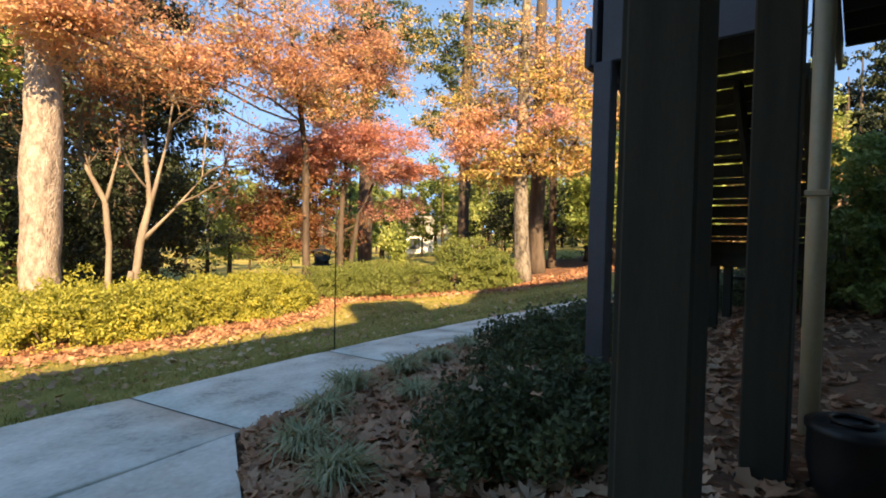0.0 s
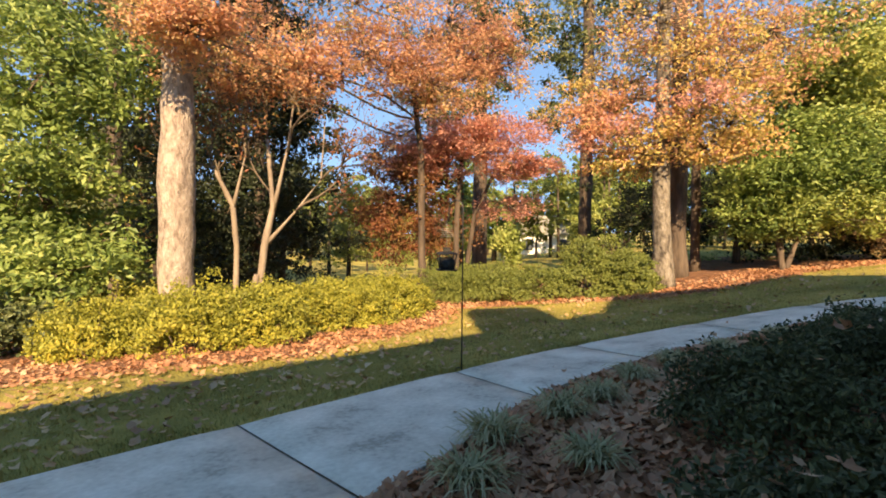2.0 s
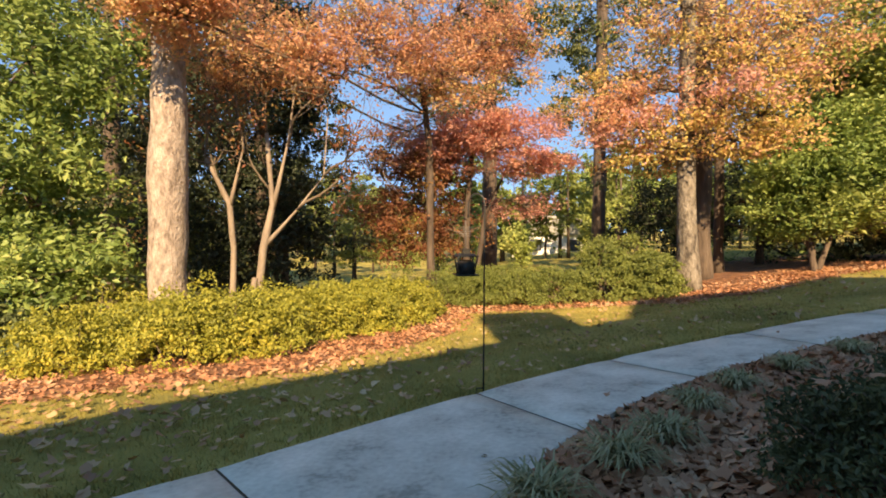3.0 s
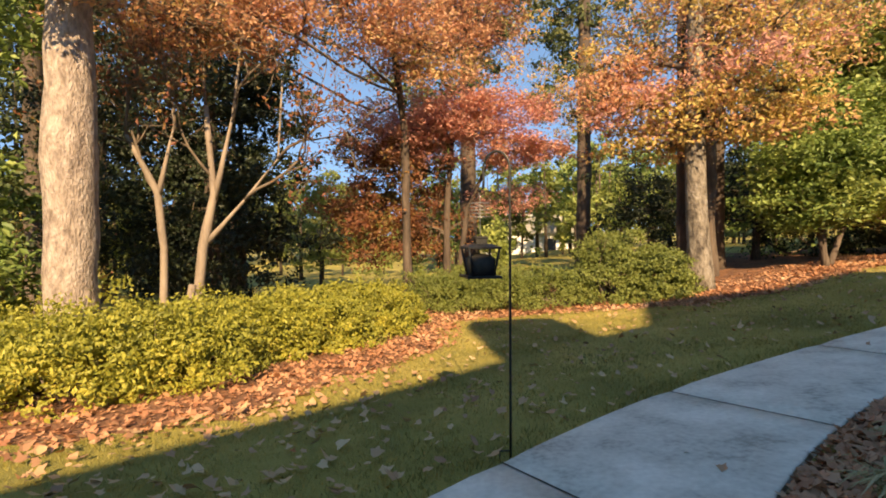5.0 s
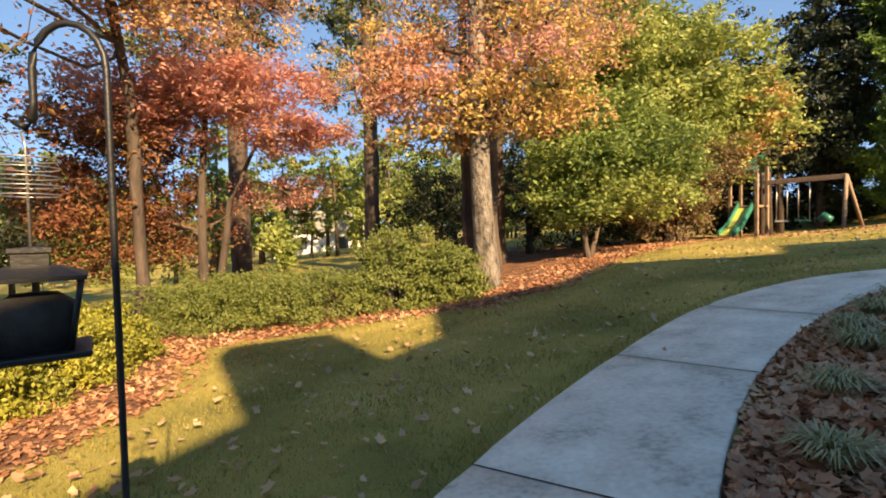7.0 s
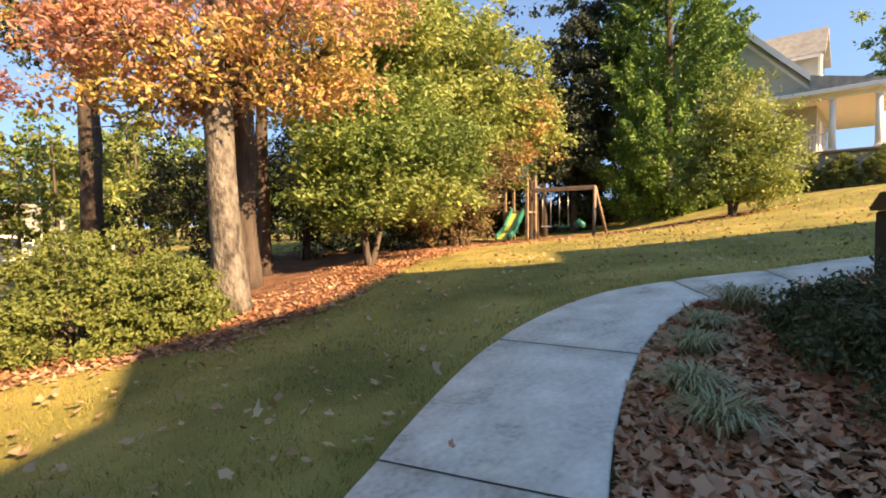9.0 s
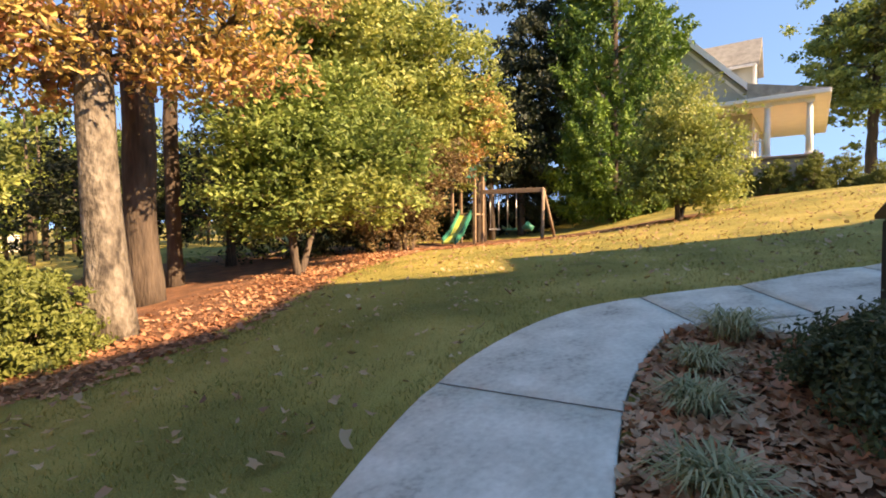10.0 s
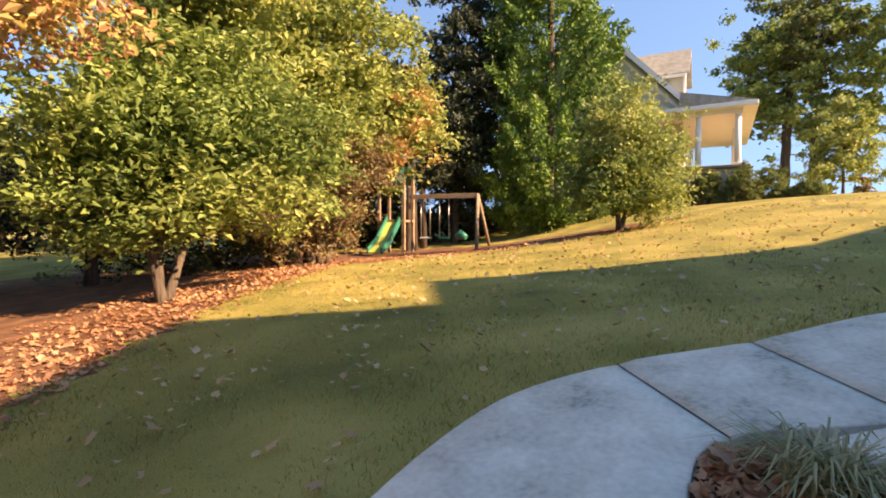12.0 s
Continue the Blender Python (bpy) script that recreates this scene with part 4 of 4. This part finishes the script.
conifer((27.3, 21.5, lz(27.3, 21.5)), 23.0, 4.7, L_CONIFER, "tall dense green leyland cypress at the lawn's edge", 950, 74)
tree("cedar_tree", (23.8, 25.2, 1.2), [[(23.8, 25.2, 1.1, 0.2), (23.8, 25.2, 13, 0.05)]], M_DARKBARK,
     [(L_DARK, (23.9, 25.2, 7.0), (2.4, 2.2, 4.8), 150, 90, 0.26, 0.0), (L_DARK, (24.2, 24.2, 11.5), (2.2, 1.9, 3.4), 90, 90, 0.26, 0.0)], "cedar beside the leyland cypress, shade put into its leaf colour")
tree("yellow_shrub_tree", (19.1, 14.7, 1.75), [[(19.1, 14.7, 1.7, 0.09), (18.9, 14.7, 2.6, 0.07), (18.5, 14.8, 4.2, 0.03)], [(19.15, 14.7, 1.7, 0.08), (19.6, 14.6, 2.8, 0.05), (20, 14.4, 4.5, 0.03)]], M_DARKBARK,
     [(L_YELGREEN, (19.4, 14.5, 4.6), (1.5, 1.5, 1.9), 170, 60, 0.15, 0.2), (L_YELGREEN, (19.7, 14.0, 3.3), (1.5, 1.3, 1.2), 110, 60, 0.15, 0.2), (L_GREEN, (18.8, 15.1, 3.3), (1.2, 1.2, 1.2), 90, 60, 0.15, 0.2)], "round yellow-green shrub tree in mulch")
tree("shade_tree", (49, 12.8, 4.4), [[(49, 12.8, 4.3, 0.4), (49.3, 12.7, 10, 0.3), (50, 12.5, 19, 0.1)], [(49.5, 11.2, 4.3, 0.35), (50.2, 10.8, 12, 0.2)]], M_DARKBARK,
     [(L_GREEN, (49.0, 14.8, 14.0), (4.0, 2.6, 5.0), 130, 55, 0.36, 0.2), (L_NEEDLE, (50.0, 12.0, 17.0), (4.5, 4.0, 5.0), 120, 55, 0.36, 0.2), (L_GREEN, (50.5, 10.8, 15.0), (6.0, 5.5, 5.5), 210, 55, 0.36, 0.2), (L_GREEN, (50.5, 6.0, 15.0), (5.0, 5.0, 5.0), 110, 55, 0.36, 0.2), (L_GREEN, (50, 10.5, 9.8), (4.5, 5.0, 2.3), 70, 50, 0.36, 0.2), (L_GREEN, (50.0, 1.0, 17.0), (5.0, 5.5, 4.5), 90, 50, 0.36, 0.2)], "large grey-green shade tree beside the far house")
tree("young_tree", (43, 9.2, 4.5), [[(43, 9.2, 4.4, 0.1), (43, 9.2, 8, 0.04)]], M_DARKBARK, [(L_YELGREEN, (43, 9.2, 6.6), (2.4, 2.4, 1.8), 90, 60, 0.25, 0.2), (L_YELGREEN, (43, 9.4, 8.6), (1.4, 1.4, 1.6), 45, 60, 0.25, 0.2)], "bright yellow-green young tree on the lawn")

for x, y, r, h in ((29.2, 15.3, 0.6, 1.35), (29.4, 14.15, 0.8, 1.8), (29.6, 12.75, 0.86, 1.9), (30.5, 11.75, 0.86, 1.85), (30.4, 10.3, 0.9, 0.95)):
    shrub("boxwood", (x, y), (r, r, h), L_MIDHEDGE, "clipped round green boxwood by the porch", 260, 44, 0.085, "boxwoods by the porch", lift=0.05)

# ---------- the neighbouring house with its porch ----------
far_house = thing("porch_house", (31.1, 13.2, 5.08), "sage-sided house with gabled roof and white columned porch", "house", rz=10)


def prism(outline_yz, x0, x1):
    """A solid from an outline in y and z, drawn out along x."""
    bm = bmesh.new()
    a = [bm.verts.new((x0, y, z)) for y, z in outline_yz]
    b = [bm.verts.new((x1, y, z)) for y, z in outline_yz]
    bm.faces.new(a)
    bm.faces.new(b[::-1])
    for i in range(len(a)):
        j = (i + 1) % len(a)
        bm.faces.new((a[j], a[i], b[i], b[j]))
    bmesh.ops.recalc_face_normals(bm, faces=bm.faces)
    return bm


part("wall", prism([(2.6, -2.2), (2.6, 3.6), (8.0, 9.3), (13.4, 3.6), (13.4, -2.2)], 2.3, 13), M_SIDING, far_house)
for k in range(62):
    z = -0.4 + 0.155 * k
    lo = max(2.6, 2.1 + (z - 3.2) / 1.04)
    if lo < 7.8:
        part("clapboard", box((0.025, 2 * (8.0 - lo), 0.15), (2.29, 8.0, z), (0, 5, 0), bevel=0), M_SIDING, far_house)
for sg in (-1, 1):
    def side(pts):
        return [(8.0 + sg * (8.0 - y), z) for y, z in pts]
    part("roof", prism(side([(1.9, 3.25), (1.9, 3.45), (8.0, 9.85), (8.0, 9.6)]), 1.95, 13.4), M_SHINGLE, far_house)
    part("rake_trim", prism(side([(1.85, 3.0), (1.85, 3.38), (8.0, 9.78), (8.0, 9.35)]), 1.85, 1.96), M_WHITE, far_house)
    part("frieze_trim", prism(side([(2.62, 3.3), (2.62, 3.5), (8.0, 9.15), (8.0, 8.9)]), 2.24, 2.3), M_WHITE, far_house)
# dormer that faces the porch, its ridge running into the main roof
part("dormer", extrude_profile([(3.9, 4.2), (3.9, 6.0), (5.1, 7.35), (6.3, 6.0), (6.3, 4.2)], 2.7, 7.4), M_SIDING, far_house)
part("dormer_roof", extrude_profile([(3.55, 5.75), (3.55, 5.95), (5.1, 7.75), (5.1, 7.5)], 2.4, 7.6), M_SHINGLE, far_house)
part("dormer_roof", extrude_profile([(6.65, 5.75), (6.65, 5.95), (5.1, 7.75), (5.1, 7.5)], 2.4, 7.6), M_SHINGLE, far_house)
part("dormer_trim", box((0.14, 0.14, 1.75), (3.9, 2.68, 5.1), bevel=0.01), M_WHITE, far_house)
part("dormer_trim", box((0.06, 4.9, 0.16), (3.54, 5.0, 5.8), bevel=0.01), M_WHITE, far_house)
w = part("dormer_window", box((1.1, 0.08, 1.2), (5.1, 2.66, 5.5), bevel=0.01), M_WHITE, far_house)
part("pane", box((0.9, 0.03, 1.0), (5.1, 2.61, 5.5), bevel=0), M_GLASS, w)
# porch that wraps the corner
part("porch_roof", prism([(-0.75, 2.92), (-0.75, 2.98), (2.6, 3.75), (2.6, 2.95)], -0.62, 12), M_SHINGLE, far_house)
part("porch_roof", extrude_profile([(-0.62, 2.92), (-0.62, 2.98), (2.28, 3.6), (2.28, 2.95)], 2.6, 7.0), M_SHINGLE, far_house)
part("fascia", box((0.06, 7.8, 0.2), (-0.66, 3.12, 2.86), bevel=0.008), M_WHITE, far_house)
part("fascia", box((12.6, 0.06, 0.2), (5.66, -0.79, 2.86), bevel=0.008), M_WHITE, far_house)
part("porch_ceiling", box((12.5, 3.36, 0.08), (5.65, 0.93, 2.79), bevel=0.01), M_WHITE, far_house, "white porch soffit")
part("porch_ceiling", box((2.85, 4.3, 0.08), (0.83, 4.8, 2.79), bevel=0.01), M_WHITE, far_house)
part("porch_beam", box((0.22, 7.2, 0.2), (0, 3.4, 2.65), bevel=0.01), M_WHITE, far_house)
part("porch_beam", box((11.5, 0.22, 0.2), (5.9, 0, 2.652), bevel=0.01), M_WHITE, far_house)
part("porch_floor", box((12.4, 3.1, 0.14), (5.9, 1.0, -0.07), bevel=0.02), M_WOOD, far_house)
part("porch_floor", box((2.5, 4.4, 0.14), (1.0, 4.8, -0.07), bevel=0.02), M_WOOD, far_house)
part("porch_skirt", box((12.2, 2.9, 1.9), (5.95, 1.05, -1.1), bevel=0.02), M_BRICK, far_house)
part("porch_skirt", box((2.3, 4.3, 1.9), (1.05, 4.8, -1.1), bevel=0.02), M_BRICK, far_house)
for x, y in ((0, 0), (-0.05, 1.74), (0, 4.2), (0, 6.7), (4.5, 0), (8.5, 0)):
    c = part("column", tube([(x, y, 0.0), (x, y, 1.2), (x, y, 2.56)], [0.15, 0.145, 0.125], 14), M_WHITE, far_house)
    part("capital", box((0.34, 0.34, 0.09), (x, y, 2.52), bevel=0.01), M_WHITE, c)
    part("plinth", box((0.36, 0.36, 0.1), (x, y, 0.05), bevel=0.01), M_WHITE, c)
for k in range(14):
    part("baluster", box((0.04, 0.04, 0.72), (0.01, 1.98 + 0.16 * k, 0.48), bevel=0), M_WHITE, far_house)
part("railing", box((0.07, 2.3, 0.07), (0, 2.98, 0.86), bevel=0.01), M_WHITE, far_house)
for y, z in ((4.4, 1.5), (7.0, 1.5), (10.2, 1.5), (8.0, 5.6)):
    w = part("window", box((0.08, 1.1, 1.6), (2.24, y, z), bevel=0.01), M_WHITE, far_house)
    for dy in (-0.25, 0.25):
        for dz in (-0.37, 0.37):
            part("pane", box((0.03, 0.44, 0.66), (2.19, y + dy, z + dz), bevel=0), M_GLASS, w)
w = part("front_door", box((0.95, 0.08, 2.1), (3.4, 2.56, 1.05), bevel=0.01), M_WHITE, far_house)
w = part("window", box((1.2, 0.08, 1.6), (6.2, 2.56, 1.4), bevel=0.01), M_WHITE, far_house)
part("pane", box((1.0, 0.03, 1.4), (6.2, 2.51, 1.4), bevel=0), M_GLASS, w)

# ---------- swing set ----------
A, B = Vector((18.67, 23.6)), Vector((19.7, 20.8))
zs = lz(A.x, A.y)
ang = math.degrees(math.atan2((B - A).y, (B - A).x))
swing = thing("swing_set", (A.x, A.y, zs), "wooden swing set with green slide and canopy", "playset", rz=ang)
L = (B - A).length
dz = lz(B.x, B.y) - zs
part("beam", box((L, 0.13, 0.2), (L / 2, 0, 2.45), bevel=0.01), M_WOOD, swing)
for yy in (-0.5, 0.5):
    part("post", box((0.14, 0.14, 3.4), (-0.15, yy, 1.7), bevel=0.01), M_WOOD, swing)
    part("leg", tube([(L, 0, 2.5), (L + 0.25, yy * 2.2, dz)], 0.075, 6), M_WOOD, swing)
    part("post", box((0.12, 0.12, 3.4), (-1.3, yy, 1.7), bevel=0.01), M_WOOD, swing)
part("platform", box((1.3, 1.15, 0.1), (-0.72, 0, 1.4), bevel=0.01), M_WOOD, swing)
part("canopy", prism([(-0.75, 3.0), (-0.75, 3.04), (0, 3.75), (0.75, 3.04), (0.75, 3.0), (0, 3.7)], -1.45, -0.05), M_GREENPL, swing)
part("canopy_stripe", prism([(-0.76, 3.02), (-0.76, 3.06), (0, 3.775), (0.76, 3.06), (0.76, 3.02), (0, 3.74)], -1.0, -0.55), M_YELLOWPL, swing)
part("slide_bed", prism([(-0.5, 1.4), (-1.5, 0.5), (-2.3, 0.12), (-2.3, 0.06), (-1.5, 0.42), (-0.5, 1.33)], -0.9, -0.35), M_YELLOWPL, swing)
for xx in (-0.97, -0.35):
    part("slide_rail", prism([(-0.5, 1.62), (-1.5, 0.72), (-2.3, 0.3), (-2.3, 0.04), (-1.5, 0.4), (-0.5, 1.3)], xx, xx + 0.07), M_GREENPL, swing)
for xx in (0.45, 0.87, 1.3, 1.72):
    part("chain", tube([(xx, 0, 2.4), (xx, 0, 0.72)], 0.022, 5), M_STEEL, swing)
for xx in (0.66, 1.51):
    part("swing_seat", box((0.5, 0.22, 0.06), (xx, 0, 0.68), bevel=0.015), M_GREENPL if xx > 1 else M_WHITE, swing)
part("glider", tube([(2.05, 0, 0.7), (2.25, 0, 0.85), (2.5, 0, 0.7)], [0.12, 0.2, 0.12], 8), M_GREENPL, swing)

# ---------- distance ----------
cottage = thing("white_house", (-1.2, 58, -1.0), "distant white house with grey roof among trees", "house")
part("wall", box((9, 6, 2.6), (0, 0, 1.3), bevel=0.02), M_WHITE, cottage)
part("roof", extrude_profile([(-5, 2.6), (-3, 4.6), (3, 4.6), (5, 2.6)], -3.4, 3.4), M_SHINGLE, cottage)
part("window", box((1.2, 0.1, 1.2), (-2, -3.0, 1.5), bevel=0.01), M_GLASS, cottage)
part("window", box((1.2, 0.1, 1.2), (2, -3.0, 1.5), bevel=0.01), M_GLASS, cottage)


def wood_band(name, az0, az1, d0, d1, hmin, hmax, n, mat, label, size=0.5):
    """A far belt of trees: stems and clumps of leaves with gaps."""
    t = thing(name, (0, 0, 0), label, "woods")
    tagged(t, kind="stuff")
    bm = bmesh.new()
    allp = []
    for _ in range(n):
        a, d = radians(rng.uniform(az0, az1)), rng.uniform(d0, d1)
        x, y = -d * math.sin(a), d * math.cos(a)
        z, h = lz(x, y), rng.uniform(hmin, hmax)
        tube([(x, y, z - 0.3), (x + rng.normal() * 0.2, y, z + h * 0.9)], [0.05 + 0.014 * h, 0.03], 5, bm)
        w = h * rng.uniform(0.16, 0.3)
        p, _m = clump_points((x, y, z + h * 0.58), (w, w, h * 0.45), 26, 34, 0.3, 0.35)
        allp.append(p)
    part("stem", bm, M_DARKBARK, t)
    child("foliage", leaf_cloud(np.concatenate(allp), size, mat, "foliage", flat=0.1), t)


wood_band("far_woods", -8, 75, 34, 48, 4, 9, 34, L_MIDHEDGE, "far belt of green trees", 0.34)
wood_band("far_woods", 28, 85, 22, 34, 8, 15, 26, L_NEEDLE, "far belt of dark pines", 0.34)
wood_band("far_woods", -35, 12, 36, 52, 4, 10, 34, L_GREEN, "far belt of green trees", 0.34)
wood_band("far_woods", -30, 70, 30, 46, 2, 6, 26, L_YELGREEN, "far belt of yellowing trees", 0.3)
wood_band("far_woods", -45, -28, 32, 46, 7, 13, 18, L_DARK, "far belt of trees in shade-darkened leaf colour", 0.3)
wood_band("far_woods", -42, 70, 60, 90, 6, 13, 110, L_NEEDLE, "distant hazy tree line", 0.7)
wood_band("far_woods", -100, -82, 90, 130, 3, 7, 24, L_BROWN, "distant brown tree line", 0.7)

# ---------- planting in the bed beside the walk ----------
TOPS = []
# bed azaleas take the leaf colour with shade put into it
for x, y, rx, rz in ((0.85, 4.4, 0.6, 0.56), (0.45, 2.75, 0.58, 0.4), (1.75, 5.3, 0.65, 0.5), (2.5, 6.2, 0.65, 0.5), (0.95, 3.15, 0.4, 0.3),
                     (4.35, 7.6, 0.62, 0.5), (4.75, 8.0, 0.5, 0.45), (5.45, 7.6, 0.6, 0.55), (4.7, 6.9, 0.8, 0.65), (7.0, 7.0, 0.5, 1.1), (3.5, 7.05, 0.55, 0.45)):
    shrub("azalea", (x, y), (rx, rx, rz), L_SHADY, "azalea in shade-darkened green catching fallen leaves", 210, 46, 0.042, "shaded azaleas", lift=0.06)
    TOPS.append((x, y, rx, rz))
for x, y, rx, rz in ((5.1, 6.0, 0.75, 2.3), (6.0, 5.6, 0.9, 2.6)):
    shrub("laurel", (x, y), (rx, rx, rz), L_GREEN, "tall green laurel beyond the deck stairs", 230, 50, 0.09, "laurels")


def liriope(x, y, r):
    n = 210
    t = thing("liriope", (x, y, lz(x, y)), "variegated liriope grass tuft in leaf litter", "ornamental grass", "liriope tufts")
    a, out = rng.uniform(0, 2 * math.pi, n), rng.uniform(0.4, 1.1, n) * r * 0.95
    h = rng.uniform(0.55, 1.0, n) * r * 0.62
    d = np.stack([np.cos(a), np.sin(a)], -1)
    s = np.stack([-np.sin(a), np.cos(a)], -1)
    base = rng.normal(size=(n, 2)) * r * 0.16
    v = np.zeros((n, 4, 2, 3))
    for i, (q, hz, wd) in enumerate(((0, 0, 0.5), (0.3, 0.75, 1.0), (0.7, 1.0, 0.9), (1.05, 0.7, 0.12))):
        c = base + d * (out * q)[:, None]
        for k, sg in enumerate((-1, 1)):
            v[:, i, k, :2] = c + s * sg * 0.0055 * wd
            v[:, i, k, 2] = h * hz
    idx = np.arange(n * 8).reshape(n, 4, 2)
    f = np.stack([np.stack([idx[:, i, 0], idx[:, i, 1], idx[:, i + 1, 1], idx[:, i + 1, 0]], -1) for i in range(3)], 1).reshape(-1, 4)
    for k in range(3):
        tagged(child("blade_tuft", raw_mesh("blade_tuft", v[70 * k:70 * k + 70].reshape(-1, 3), f[:210], L_LIRIOPE), t), kind="stuff")


for x, y, r in ((4.15, 8.75, 0.30), (3.42, 8.42, 0.32), (3.1, 8.12, 0.3), (-0.8, 4.25, 0.3), (-0.82, 2.95, 0.3), (-0.52, 2.5, 0.28), (-0.05, 5.15, 0.28), (-0.85, 3.6, 0.28), (-0.35, 4.75, 0.3),
                (0.3, 5.8, 0.27), (0.75, 6.4, 0.26), (5.45, 8.95, 0.42), (4.75, 8.95, 0.28), (-0.2, 3.9, 0.26), (1.4, 7.0, 0.25), (2.2, 7.6, 0.26)):
    liriope(x, y, r)


# ---------- fallen leaves and grass ----------
def fallen(xy, size, name, label, lift=0.012, mat=L_LITTER):
    """Lobed dry leaves lying on the ground, a little curled."""
    n = len(xy)
    ang = np.linspace(0, 2 * math.pi, 10, endpoint=False)
    rad = np.array([1.0, 0.62, 0.92, 0.6, 0.82, 0.5, 0.82, 0.6, 0.92, 0.62])
    yaw = rng.uniform(0, 2 * math.pi, n)
    L = size * rng.uniform(0.55, 1.35, n) / 2
    tilt = rng.normal(size=(n, 2)) * 0.3
    curl = rng.uniform(-0.2, 0.75, n)
    v = np.zeros((n, 10, 3))
    for k in range(10):
        j = rng.uniform(0.65, 1.3, n)
        u, w = j * rad[k] * np.cos(ang[k]) * L, rad[k] * np.sin(ang[k]) * L * 0.85 * j
        v[:, k, 0] = xy[:, 0] + u * np.cos(yaw) - w * np.sin(yaw)
        v[:, k, 1] = xy[:, 1] + u * np.sin(yaw) + w * np.cos(yaw)
        v[:, k, 2] = u * tilt[:, 0] + w * tilt[:, 1] + curl * (u * u) / L
    v[:, :, 2] += land(xy[:, 0], xy[:, 1])[:, None] - v[:, :, 2].min(1, keepdims=True) * 0.8 + lift
    f = np.arange(n * 10).reshape(n, 10)
    return tagged(new(name, raw_mesh(name, v.reshape(-1, 3), f, mat)), label, "leaves", kind="stuff")


def scatter(n, x0, x1, y0, y1, keep):
    p = np.stack([rng.uniform(x0, x1, n), rng.uniform(y0, y1, n)], -1)
    return p[keep(p[:, 0], p[:, 1])]


def on_lawn(x, y):
    return (side_of(LEFT_LINE, x, y) > 0.03) & (side_of(BED_EDGE, x, y) < 0)


fallen(scatter(90000, -3, 9, 1.5, 10, lambda x, y: (side_of(RIGHT_LINE, x, y) < -0.02) & (side_of(RIGHT_LINE, x, y) > -1.2 - 3.3 * rng.random(len(x)) ** 2) & ~((x < 0.2) & (y < 2.2)) & ~((x > 5.7) & (x < 7.6) & (y > 7.2)) & ~((x < -0.95 - 0.44 * (y - 2.42)) & (y < 3.4))), 0.092, "leaf_litter", "brown fallen leaves covering the bed")
fallen(scatter(110000, -10, 20, 4, 22, lambda x, y: (side_of(BED_EDGE, x, y) > -0.15 - 0.3 * rng.random(len(x)) ** 3) & (side_of(BED_EDGE, x, y) < 0.7 + 1.7 * rng.random(len(x)))), 0.085, "leaf_litter", "orange-brown fallen leaves along the hedges")
fallen(scatter(6200, -7, 22, 3, 18, on_lawn), 0.092, "fallen_leaves", "scattered pale brown leaves on the lawn", 0.05, L_LAWNLEAF)
fallen(scatter(1700, -7, -0.5, 3.5, 9.5, lambda x, y: on_lawn(x, y) & (rng.random(len(x)) < np.clip(-(x + 0.5) / 5, 0.1, 1))), 0.1, "fallen_leaves", "scattered brown leaves on the lawn", 0.04, L_LAWNLEAF)
fallen(scatter(40, -4, 8, 3, 10, lambda x, y: (side_of(LEFT_LINE, x, y) < -0.1) & (side_of(RIGHT_LINE, x, y) > 0.1) & (rng.random(len(x)) < 0.7)), 0.06, "fallen_leaves", "a few dry leaves on the concrete walk", 0.024)

for x, y, rx, rz in TOPS:
    fallen(np.array([x, y]) + rng.normal(size=(9, 2)) * rx * 0.25, 0.08, "fallen_leaves", "dry leaves caught on a dark azalea", rz * 1.0)

g = np.concatenate([scatter(330000, -7, 13, 3, 17, lambda x, y: on_lawn(x, y) & (rng.random(len(x)) < np.clip(1.3 - 0.1 * np.hypot(x - 0.5, y - 6), 0.15, 1)))])
n = len(g)
a, h = rng.uniform(0, 2 * math.pi, n), rng.uniform(0.018, 0.045, n)
lean = rng.normal(size=(n, 2)) * 0.022
zg = land(g[:, 0], g[:, 1])
v = np.zeros((n, 3, 3))
for k, sg in enumerate((-1, 1)):
    v[:, k, 0], v[:, k, 1], v[:, k, 2] = g[:, 0] + sg * 0.004 * np.cos(a), g[:, 1] + sg * 0.004 * np.sin(a), zg - 0.012
v[:, 2, 0], v[:, 2, 1], v[:, 2, 2] = g[:, 0] + lean[:, 0], g[:, 1] + lean[:, 1], zg + h
tagged(new("grass", raw_mesh("grass", v.reshape(-1, 3), np.arange(n * 3).reshape(n, 3), L_GRASS)), "short fading green and straw lawn grass", "grass", kind="stuff")
